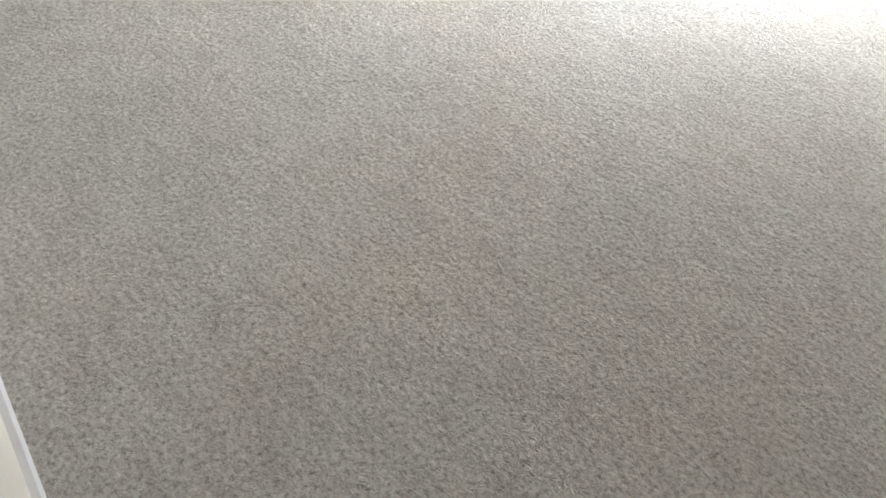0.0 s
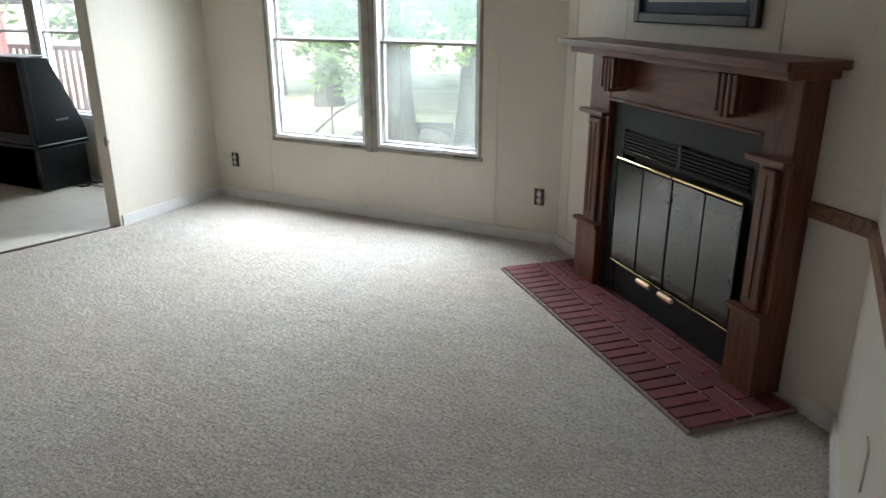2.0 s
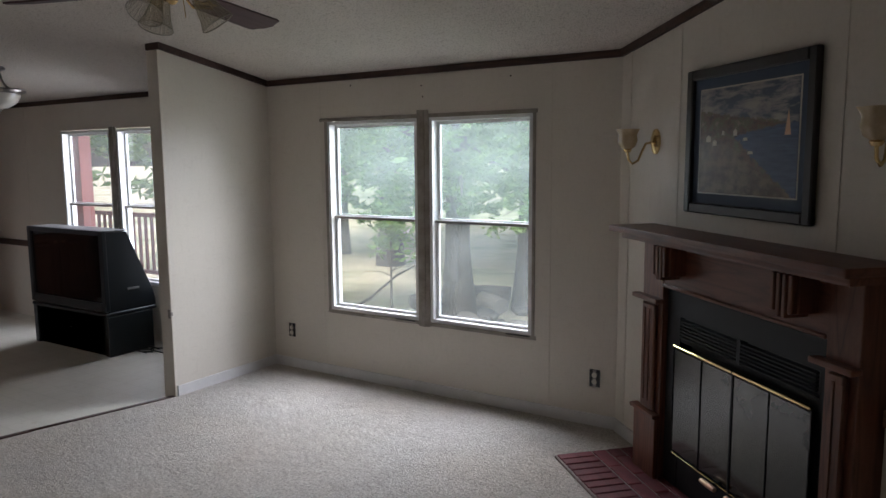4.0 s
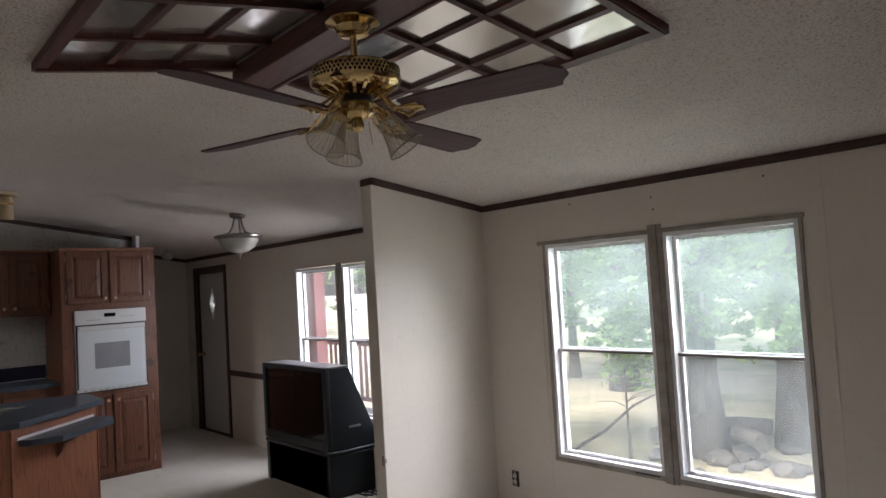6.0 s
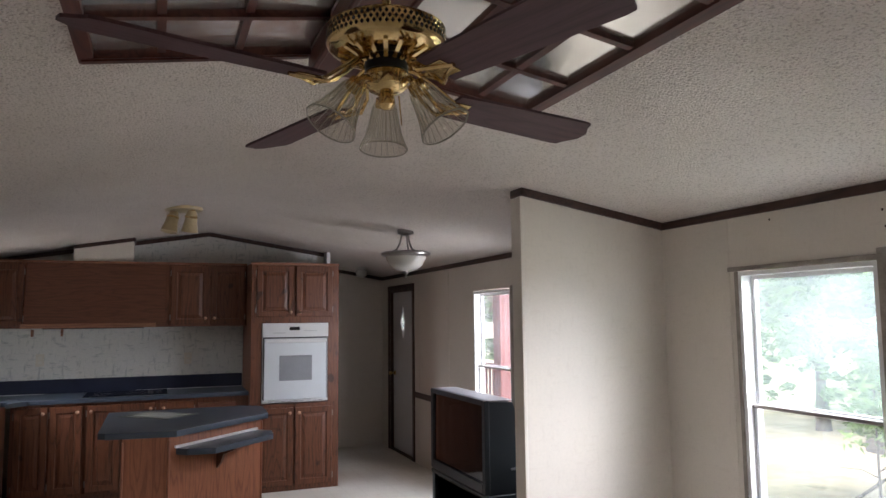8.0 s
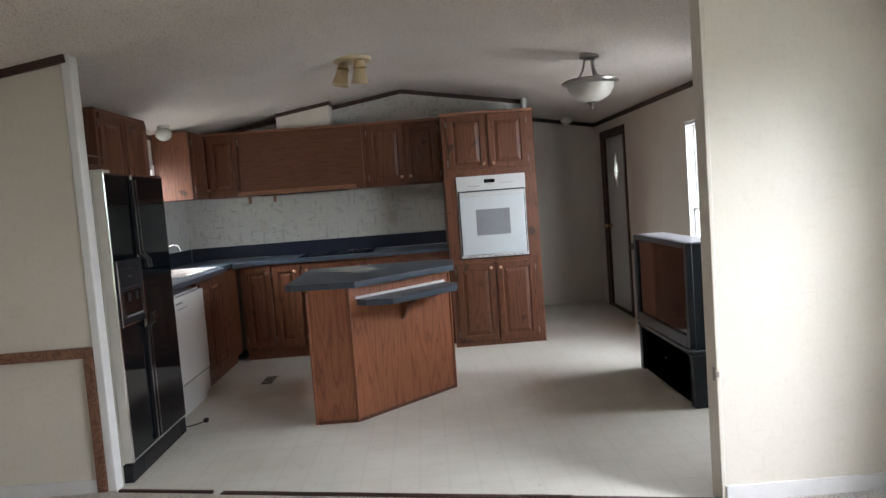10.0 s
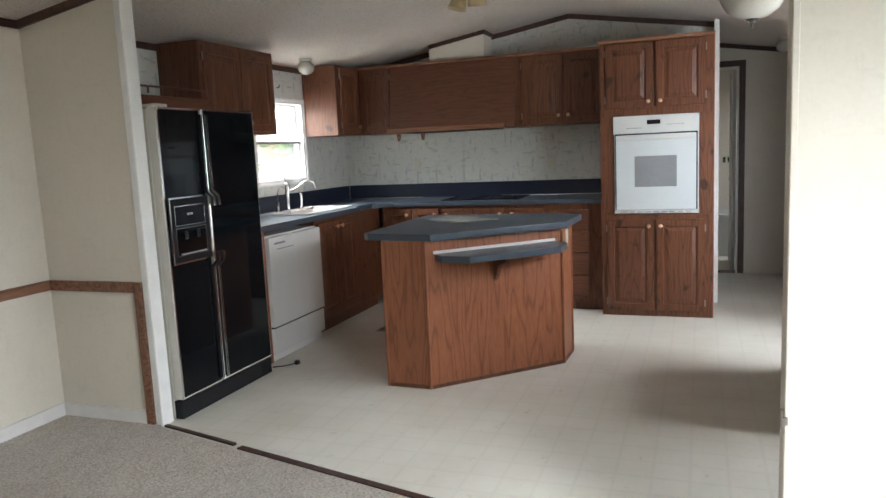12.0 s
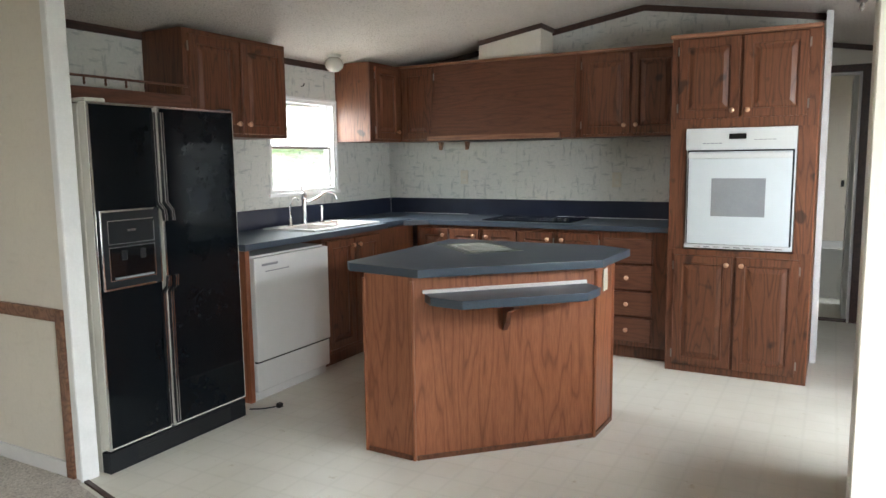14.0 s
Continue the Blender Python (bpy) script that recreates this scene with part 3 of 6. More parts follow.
structure(part("trim", box(XK - T - 0.005, XK + 0.15, -1.075, -1.035, 0.0, ceil_z(-1.09) - 0.0, 0.003), M_WHITE))
structure(part("trim", box(-T - 0.006, 0.004, -0.945, -0.925, 0.0, ceil_z(-0.94) - 0.045, 0.003), M_WALL))


def base_run(p0, p1, label=""):
    """A baseboard with a rounded top, on the carpet or floor."""
    return structure(part("baseboard", beam(Vector(p0) + Vector((0, 0, 0.045)), Vector(p1) + Vector((0, 0, 0.045)), 0.013, 0.075), M_BASE))


base_run((0.0, -0.0065, 0), (D0, -0.0065, 0))
base_run((0.0065, 0, 0), (0.0065, -0.925, 0))
base_run(DP + n45 * 0.0065, DP + u45 * 0.32 + n45 * 0.0065)
base_run(DP + u45 * 1.98 + n45 * 0.0065, DP + u45 * 2.125 + n45 * 0.0065)
base_run((XE - 0.0065, -1.51, 0), (XE - 0.0065, -4.07, 0))
base_run((1.9, -4.0635, 0), (XE, -4.0635, 0))
base_run((-0.735, -W + 0.0065, 0), (1.9, -W + 0.0065, 0))
base_run((-0.7285, -W, 0), (-0.7285, -3.975, 0))
# wallboard seams
for x in (-3.4, -4.3, 0.5, 2.28, 2.70):
    structure(part("seam_strip", box(x, x + 0.022, -0.003, 0, 0.09, HW - 0.04, 0.001), M_WALL))
for s in (0.10, 0.585, 1.60):
    p = DP + u45 * s + n45 * 0.0015
    structure(part("seam_strip", beam(p + Vector((0, 0, 0.1)), p + Vector((0, 0, ceil_z(p.y) - 0.04)), 0.003, 0.022, u45), M_WALL))
for y in (-3.33, -2.05):
    structure(part("seam_strip", box(XK, XK + 0.003, y, y + 0.02, 1.03, ceil_z(y) - 0.05, 0.001), M_KWALL))


# ---- windows ----
def sash_window(name, x0, x1, z0, z1, y_in, out, rail, haze, screen=False):
    """One single-hung unit filling an opening: frame, two sashes, two panes. out: +1 or -1, towards the outside."""
    w = structure(new(name))
    w.location = (x0, y_in, z0)
    W_, H = x1 - x0, z1 - z0
    yb = lambda a, b: (min(a * out, b * out), max(a * out, b * out))
    f = bmesh.new()
    fw = 0.022
    ya, yc = yb(0.0, 0.098)
    box(0, fw, ya, yc, 0, H, bm=f)
    box(W_ - fw, W_, ya, yc, 0, H, bm=f)
    box(fw, W_ - fw, ya, yc, H - fw, H, bm=f)
    box(fw, W_ - fw, ya, yc, 0, fw, bm=f)
    part("window_frame", f, M_WHITE, w)
    rz = rail - z0
    for nm, za, zb, ys, hz in (("upper_sash", rz, H - fw, (0.065, 0.085), haze), ("lower_sash", fw, rz + 0.01, (0.040, 0.060), haze)):
        s = bmesh.new()
        a, b = yb(*ys)
        sw = 0.022
        box(fw, fw + sw, a, b, za, zb, bm=s)
        box(W_ - fw - sw, W_ - fw, a, b, za, zb, bm=s)
        box(fw + sw, W_ - fw - sw, a, b, za, za + 0.02, bm=s)
        box(fw + sw, W_ - fw - sw, a, b, zb - 0.02, zb, bm=s)
        so = part(nm, s, M_WHITE, w)
        g = part("pane", box(fw + sw, W_ - fw - sw, (a + b) / 2 - 0.002, (a + b) / 2 + 0.002, za + 0.02, zb - 0.02), haze[0] if nm == "upper_sash" else haze[1], so)
        g.visible_shadow = False
    r = bmesh.new()
    a, b = yb(0.030, 0.040)
    box(fw, W_ - fw, a, b, rz - 0.008, rz + 0.008, 0.002, r)
    part("meeting_rail", r, M_NICKEL, w)
    return w


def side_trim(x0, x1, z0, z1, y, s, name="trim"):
    structure(part(name, box(x0, x1, min(y, y + s), max(y, y + s), z0, z1, 0.002), M_DULL))


sash_window("window_living", 0.578, 1.348, 0.505, 1.855, 0.0, 1, 1.178, (M_PANE_HAZE, M_PANE_VEIL))
sash_window("window_living", 1.442, 2.178, 0.505, 1.855, 0.0, 1, 1.178, (M_PANE_HAZE, M_PANE_VEIL))
sash_window("window_dining", -2.755, -1.985, 0.505, 1.875, 0.0, 1, 1.183, (M_PANE_GLARE, M_PANE_GLARE))
sash_window("window_dining", -1.885, -1.145, 0.505, 1.875, 0.0, 1, 1.183, (M_PANE_GLARE, M_PANE_GLARE))
sash_window("window_kitchen", -3.58, -2.80, 1.19, 1.885, -W, -1, 1.525, (M_PANE_FOG, M_PANE_VEIL))
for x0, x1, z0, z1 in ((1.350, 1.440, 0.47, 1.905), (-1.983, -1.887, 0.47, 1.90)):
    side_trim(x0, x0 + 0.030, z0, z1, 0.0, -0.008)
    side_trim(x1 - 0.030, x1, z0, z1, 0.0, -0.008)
    structure(part("window_mullion", box(x0, x1, 0.0, 0.098, 0.505, 1.86, 0.003), M_DULL))
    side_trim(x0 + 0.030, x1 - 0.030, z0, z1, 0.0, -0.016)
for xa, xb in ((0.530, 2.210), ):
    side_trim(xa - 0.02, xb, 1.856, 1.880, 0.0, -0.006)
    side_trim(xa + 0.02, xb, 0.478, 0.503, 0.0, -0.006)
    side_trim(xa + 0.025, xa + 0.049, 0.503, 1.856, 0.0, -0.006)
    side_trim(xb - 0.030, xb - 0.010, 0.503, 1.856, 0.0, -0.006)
structure(part("trim", box(-3.60, -2.78, -W, -W + 0.014, 1.886, 1.905, 0.002), M_WHITE))
structure(part("window_sill", box(-3.61, -2.77, -W, -W + 0.02, 1.165, 1.189, 0.002), M_WHITE))
structure(part("trim", box(-3.605, -3.581, -W, -W + 0.012, 1.19, 1.886, 0.002), M_WHITE))
# dark strips painting the shadow gaps at the sills, where the old trim was torn off
for xa, xb in ((0.59, 1.32), (1.475, 2.17)):
    structure(part("sill_gap", box(xb - 0.16, xb, -0.010, -0.006, 0.494, 0.503), M_TVB))

# ---- outside door ----
door = structure(new("door_outside"), "off-white steel entrance door, closed, with a diamond light, in a dark frame")
door.location = (DOOR[0], 0.0, 0.0)
dw_, dh_ = DOOR[1] - DOOR[0], DOOR[3]
dm = bmesh.new()
box(0.03, dw_ - 0.03, 0.035, 0.075, 0.02, 1.36, 0.002, dm)
box(0.03, dw_ - 0.03, 0.035, 0.075, 1.80, dh_ - 0.03, 0.002, dm)
cx, cz, hw_, hh_ = dw_ / 2 - 0.02, 1.58, 0.085, 0.19
for s in (-1, 1):
    xe = 0.03 if s < 0 else dw_ - 0.03
    for t in (-1, 1):
        ze = 1.36 if t < 0 else 1.80
        prof = [(cx + s * hw_, cz), (xe, cz), (xe, ze), (cx, ze), (cx, cz + t * hh_)]
        vs_ = [[dm.verts.new((x, y, z)) for x, z in prof] for y in (0.035, 0.075)]
        dm.faces.new(vs_[0])
        dm.faces.new(vs_[1][::-1])
        for i in range(5):
            dm.faces.new((vs_[0][i], vs_[1][i], vs_[1][(i + 1) % 5], vs_[0][(i + 1) % 5]))
leaf = part("door_leaf", dm, M_APPL, door)
lm = bmesh.new()
for (xa, za), (xb, zb) in zip([(-1, 0), (0, 1), (1, 0), (0, -1)], [(0, 1), (1, 0), (0, -1), (-1, 0)]):
    beam((cx + xa * hw_, 0.033, cz + za * hh_), (cx + xb * hw_, 0.033, cz + zb * hh_), 0.016, 0.010, (0, 1, 0), lm)
part("light_frame", lm, M_WHITE, door)
gm = bmesh.new()
q = [gm.verts.new((cx + a * hw_, 0.055, cz + b * hh_)) for a, b in ((-1, 0), (0, -1), (1, 0), (0, 1))]
gm.faces.new(q)
gp = part("pane", bmesh.ops.solidify(gm, geom=gm.faces[:], thickness=0.004) and gm, M_PANE_HAZE, door)
gp.visible_shadow = False
part("door_handle", lathe([(0.0, 0), (0.028, 0), (0.028, 0.01), (0.012, 0.02), (0.012, 0.045), (0.026, 0.06), (0.02, 0.08), (0.0, 0.083)], 16), M_BRASS, door, smooth=True,
     m=Matrix.Translation((0.10, 0.035, 0.95)) @ pose(0, 0, 0, 90))
fm = bmesh.new()
box(-0.06, 0.0, -0.014, 0.0, 0, dh_ + 0.055, 0.002, fm)
box(dw_, dw_ + 0.06, -0.014, 0.0, 0, dh_ + 0.055, 0.002, fm)
box(0.0, dw_, -0.014, 0.0, dh_, dh_ + 0.055, 0.002, fm)
part("door_frame", fm, M_TRIM, door)
jm = bmesh.new()
box(0.0, 0.028, 0.0, 0.10, 0, dh_, bm=jm)
box(dw_ - 0.028, dw_, 0.0, 0.10, 0, dh_, bm=jm)
box(0.028, dw_ - 0.028, 0.0, 0.10, dh_ - 0.028, dh_, bm=jm)
box(0.028, dw_ - 0.028, 0.0, 0.10, 0, 0.02, bm=jm)
part("door_jamb", jm, M_TRIM, door)

# ---- doorway at the hall's end, its door standing open into the bathroom ----
hd = structure(new("door_hall"), "dark-trimmed doorway with a pale inner door standing open")
hd.location = (XH, 0, 0)
hm = bmesh.new()
box(0.0, 0.016, HD0 - 0.058, HD0, 0, HDZ + 0.058, 0.002, hm)
box(0.0, 0.016, HD1, HD1 + 0.058, 0, HDZ + 0.058, 0.002, hm)
box(0.0, 0.016, HD0, HD1, HDZ, HDZ + 0.058, 0.002, hm)
part("door_frame", hm, M_TRIM, hd)
jb = bmesh.new()
box(-T, 0.0, HD0, HD0 + 0.018, 0, HDZ, bm=jb)
box(-T, 0.0, HD1 - 0.018, HD1, 0, HDZ, bm=jb)
box(-T, 0.0, HD0 + 0.018, HD1 - 0.018, HDZ - 0.018, HDZ, bm=jb)
part("door_jamb", jb, M_BASE, hd)
part("threshold", box(-T, 0.004, HD0 + 0.018, HD1 - 0.018, 0.0, 0.012, 0.002), M_TRIM, hd)
leaf_ = part("door_leaf", box(-T - 0.74, -T - 0.004, HD1 - 0.060, HD1 - 0.024, 0.015, HDZ - 0.025, 0.002), plain("pale_door_paint", (0.52, 0.51, 0.46), 0.45), hd)
part("latch", box(-T - 0.70, -T - 0.66, HD1 - 0.067, HD1 - 0.060, 0.92, 0.96, 0.002), M_NICKEL, leaf_)
trim_run((XB + 0.009, -2.5, 2.32), (XB + 0.009, 0.0, 2.32))
tub = thing("bathtub", pose(XB, -2.5, 0.0), "white bathtub standing along the far bathroom wall", "bathtub")
bm = bmesh.new()
tr_ = [[bm.verts.new((a, b, z)) for a, b in ((x0, y0), (x1, y0), (x1, y1), (x0, y1))] for x0, x1, y0, y1, z in
       ((0.0, 0.74, 0.0, 2.2, 0.0), (0.0, 0.76, 0.0, 2.2, 0.47), (0.0, 0.76, 0.0, 2.2, 0.50), (0.07, 0.69, 0.10, 2.08, 0.50), (0.14, 0.62, 0.25, 1.95, 0.14))]
for a, b in zip(tr_, tr_[1:]):
    for k in range(4):
        bm.faces.new((a[k], a[(k + 1) % 4], b[(k + 1) % 4], b[k]))
bm.faces.new(tr_[0][::-1])
bm.faces.new(tr_[-1])
part("tub", bm, M_APPL, tub)
bo = thing("outlet", pose(XB, -0.87, 1.12), "pale outlet plate with dark sockets on the bathroom wall", "outlet")
part("plate", box(0, 0.006, -0.060, 0.060, -0.058, 0.058, 0.002), M_PLATE, bo)
for y in (-0.028, 0.028):
    part("socket", box(0.006, 0.009, y - 0.016, y + 0.016, -0.034, 0.034, 0.001), M_TVB, bo)


# ---- kitchen ----
def knob(parent, x, z, mat=None, y=0.0):
    k = part("knob", lathe([(0.0, 0), (0.007, 0), (0.006, 0.012), (0.015, 0.018), (0.016, 0.026), (0.010, 0.031), (0.0, 0.032)], 12), mat or M_COPPER, parent,
             "brass knob", True, Matrix.Translation((x, y, z)) @ pose(0, 0, 0, 90))
    return k


def hinge(parent, x, z, y=-0.004):
    part("hinge", box(x - 0.006, x + 0.006, y - 0.004, y, z - 0.028, z + 0.028, 0.002), M_NICKEL, parent, "metal hinge")


def cab_door(parent, x, z, w, h, y0=-0.02, knob_at=None, hinge_side=None):
    """A raised-panel door with its knob and hinges; its back lies on y0 + 0.02."""
    d = part("door", raised(w, h, [(0, y0 + 0.019), (0, y0 + 0.004), (0.004, y0), (0.052, y0), (0.057, y0 + 0.010), (0.066, y0 + 0.011), (0.094, y0 + 0.002)], x=0, z=0), M_CAB, parent,
             m=Matrix.Translation((x, 0, z)))
    if knob_at:
        knob(d, *knob_at, y=y0)
    if hinge_side is not None:
        hx = -0.004 if hinge_side < 0 else w + 0.004
        hinge(d, hx, 0.07, y0 + 0.012)
        hinge(d, hx, h - 0.07, y0 + 0.012)
    return d


def cabinet(m, label, w, h, d, doors, z0=0.0, zd0=0.03, zd1=None, toe=0.0, knob_z=None, group="kitchen cabinets", gap=0.012, name="cabinet"):
    """A cabinet carcass with its doors. Front on y = 0, back at y = d. doors: list of (x0, x1, knob side, hinge side)."""
    c = thing(name, m, label, "cabinet", group)
    bm = box(0, w, 0, d, toe, h, 0.002)
    if toe:
        box(0.0, w, 0.06, d, 0.0, toe, bm=bm)
    part("body", bm, M_CAB, c)
    zd1 = zd1 or h - 0.03
    for x0, x1, ks, hs in doors:
        wd, hd_ = x1 - x0, zd1 - zd0
        kz = knob_z if knob_z is not None else (0.06 if z0 else hd_ - 0.05)
        kx = (0.035 if ks < 0 else wd - 0.035) if ks else None
        cab_door(c, x0, zd0, wd, hd_, knob_at=(kx, kz) if ks else None, hinge_side=hs)
    return c


BX = -3.785                    # front of the west base units
SY = -3.965                    # front of the south base units
west = lambda y, x=BX, z=0.0: pose(x, y, z, 0, 0, 90)       # local x runs north, front faces east
south = lambda x, y=SY, z=0.0: pose(x, y, z, 0, 0, 180)     # local x runs west, front faces north

# tall oven cabinet
TW, TH = 0.845, 2.185
tall = thing("oven_cabinet", west(-1.93, -3.665), "tall knotty stained wood oven cabinet standing on the vinyl floor", "cabinet")
part("body", box(0, TW, 0, 0.70, 0.0, 0.825, 0.002), M_CAB, tall)
part("stile", box(0, 0.10, 0, 0.70, 0.825, 1.60), M_CAB, tall)
part("stile", box(TW - 0.10, TW, 0, 0.70, 0.825, 1.60), M_CAB, tall)
part("back_panel", box(0.10, TW - 0.10, 0.60, 0.70, 0.825, 1.60), M_CAB, tall)
part("body", box(0, TW, 0, 0.70, 1.60, TH), M_CAB, tall)
part("crown", box(-0.012, TW + 0.008, -0.028, 0.0, TH - 0.022, TH + 0.004, 0.004), M_EDGE, tall, "pale oak edge strip")
part("end_panel", box(TW, TW + 0.006, -0.002, 0.702, 0.0, TH, 0.001), M_OAK, tall, "oak veneer end panel")
for z0_, z1_, kz in ((0.05, 0.785, 0.685), (1.66, 2.155, 0.045)):
    cab_door(tall, 0.045, z0_, 0.360, z1_ - z0_, knob_at=(0.325, kz), hinge_side=-1)
    cab_door(tall, 0.425, z0_, 0.360, z1_ - z0_, knob_at=(0.035, kz), hinge_side=1)

oven = thing("wall_oven", west(-1.93 + 0.105, -3.665), "white wall oven with a grey window in the tall cabinet", "oven")
OW = 0.635
part("body", box(0, OW, 0.0, 0.55, 0.835, 1.59, 0.003), M_APPL, oven)
part("control_panel", box(-0.003, OW + 0.003, -0.028, 0.0, 1.462, 1.598, 0.006, seg=2), M_APPL, oven, "white control panel")
part("display", box(0.255, 0.355, -0.030, -0.028, 1.528, 1.562, 0.001), M_SCREEN, oven, "dark clock display")
for i in range(5):
    part("button", box(0.10 + 0.024 * i, 0.118 + 0.024 * i, -0.0295, -0.028, 1.500, 1.506), M_GREYGLASS, oven)
    part("button", box(0.40 + 0.026 * i, 0.42 + 0.026 * i, -0.0295, -0.028, 1.520, 1.524), M_GREYGLASS, oven)
od = part("door", box(0.018, OW - 0.018, -0.034, -0.002, 0.866, 1.452, 0.006, seg=2), M_APPL_GLASS, oven, "white glass oven door")
part("window", box(0.16, 0.475, -0.0355, -0.034, 1.045, 1.285, 0.001), M_GREYGLASS, od, "grey oven window")
part("handle", box(0.018, OW - 0.018, -0.058, -0.034, 1.408, 1.446, 0.010, seg=2), M_APPL, od, "white door handle")
part("vent_strip", box(0.0, OW, -0.02, 0.0, 0.836, 0.862, 0.003), M_APPL, oven)
for i in range(9):
    part("vent_slot", box(0.06 + i * 0.06, 0.10 + i * 0.06, -0.0215, -0.02, 0.845, 0.849), M_BLACK, oven)
# black backing that paints the shadow in the gap round the door
part("gap_shadow_backing", box(0.008, OW - 0.008, -0.006, -0.0005, 0.864, 1.4615), M_BLACK, oven, "black backing drawing the shadow gap round the oven door")

# west base units, from the corner to the oven cabinet
c = cabinet(west(-3.93), "stained wood base cabinet with two doors under the blue worktop", 0.58, 0.910, 0.59, [(0.03, 0.29, 1, -1), (0.305, 0.56, 1, -1)], zd0=0.13, zd1=0.885, toe=0.10)
c = cabinet(west(-3.35), "stained wood base cabinet with two doors below the cooktop", 0.60, 0.910, 0.59, [(0.02, 0.295, -1, -1), (0.305, 0.58, 1, 1)], zd0=0.13, zd1=0.885, toe=0.10)
c = cabinet(west(-2.75), "stained wood base cabinet with a raised-panel door beside the drawers", 0.34, 0.910, 0.59, [(0.02, 0.32, -1, 1)], zd0=0.13, zd1=0.885, toe=0.10)
dr = thing("drawer_unit", west(-2.41), "stained wood drawer unit with four drawers and brass knobs", "drawers", "kitchen cabinets")
bm = box(0, 0.48, 0, 0.59, 0.10, 0.910, 0.002)
box(0, 0.48, 0.06, 0.59, 0, 0.10, bm=bm)
part("body", bm, M_CAB, dr)
for i in range(4):
    z = 0.135 + i * 0.185
    d = part("drawer", raised(0.34, 0.17, [(0, -0.001), (0, -0.016), (0.006, -0.020), (0.02, -0.020)]), M_CABH, dr, m=Matrix.Translation((0.02, 0, z)))
    knob(d, 0.17, 0.085, y=-0.02)
# south base units: fridge side is the high x end
cabinet(south(-2.60), "stained wood base cabinet with two doors under the white sink", 0.86, 0.910, 0.59, [(0.03, 0.345, 1, -1), (0.355, 0.665, -1, 1)], zd0=0.13, zd1=0.885, toe=0.10)
cabinet(south(-3.46), "plain stained wood corner base cabinet under the blue worktop", 0.325, 0.910, 0.59, [], toe=0.10)
tagged(part("end_panel", box(-1.90, -1.865, -4.55, SY + 0.02, 0.0, 0.910, 0.002), M_OAK), "oak veneer end panel standing between fridge and dishwasher", "cabinet panel")

dwm = thing("dishwasher", south(-1.905, SY + 0.03), "white built-in dishwasher under the blue worktop", "dishwasher")
DWW = 0.69
part("body", box(0.005, DWW - 0.005, 0.02, 0.58, 0.0, 0.875, 0.002), M_APPL, dwm)
dd = part("door", box(0.0, DWW, -0.02, 0.02, 0.245, 0.865, 0.008, seg=2), M_APPL, dwm)
part("handle", box(0.06, 0.20, -0.022, -0.02, 0.812, 0.826, 0.001), M_GREYGLASS, dd, "dark latch recess")
part("control_marks", box(0.09, 0.30, -0.0215, -0.02, 0.775, 0.781), M_GREYGLASS, dd)
part("kick_panel", box(0.0, DWW, -0.01, 0.02, 0.06, 0.232, 0.004), M_APPL, dwm)
# black strip in place of the shadow between door and kick panel
part("gap_shadow_backing", box(0.01, DWW - 0.01, -0.004, 0.019, 0.232, 0.245), M_BLACK, dwm)

# worktop: one L, with a cut-out for the sink
CT, CZ = 0.950, 0.912
worktop = thing("worktop", pose(0, 0, 0), "blue laminate worktop in an L with navy backsplash", "worktop")
SX0, SX1, SYA, SYB = -3.36, -2.62, -4.46, -4.04    # sink cut-out
bm = bmesh.new()
box(XK, BX + 0.03, -4.0, -1.935, CZ, CT, 0.003, bm)
part("top", bm, M_COUNTER, worktop)
for x0, x1, y0, y1 in ((XK, SX0, -W, -4.0), (SX1, -1.86, -W, SY + 0.03), (SX0, SX1, -W, SYA), (SX0, SX1, SYB, SY + 0.03)):
    part("top", box(x0, x1, y0, y1, CZ, CT), M_COUNTER, worktop)
bm = prism([(BX + 0.03, -3.80), (BX + 0.03, SY + 0.0301), (BX + 0.20, SY + 0.0301)], CZ, CT)
part("corner_piece", bm, M_COUNTER, worktop)
part("backsplash", box(XK, XK + 0.02, -W + 0.02, -1.935, CT, 1.085, 0.003), M_SPLASH, worktop)
part("backsplash", box(XK, -1.86, -W, -W + 0.02, CT, 1.085, 0.003), M_SPLASH, worktop)
part("caulk", box(XK + 0.02, XK + 0.026, -2.95, -1.94, CT, CT + 0.005), M_WHITE, worktop, "white caulk line")
part("caulk", box(XK + 0.02, XK + 0.026, -4.4, -3.75, CT, CT + 0.005), M_WHITE, worktop, "white caulk line")
part("caulk", box(XK + 0.019, XK + 0.023, -W + 0.019, -W + 0.023, CT, 1.087), M_WHITE, worktop, "white caulk line")

sink = thing("sink", pose((SX0 + SX1) / 2, (SYA + SYB) / 2, CT), "white double-bowl kitchen sink set into the blue worktop", "sink")
sw_, sh_ = (SX1 - SX0) / 2, (SYB - SYA) / 2
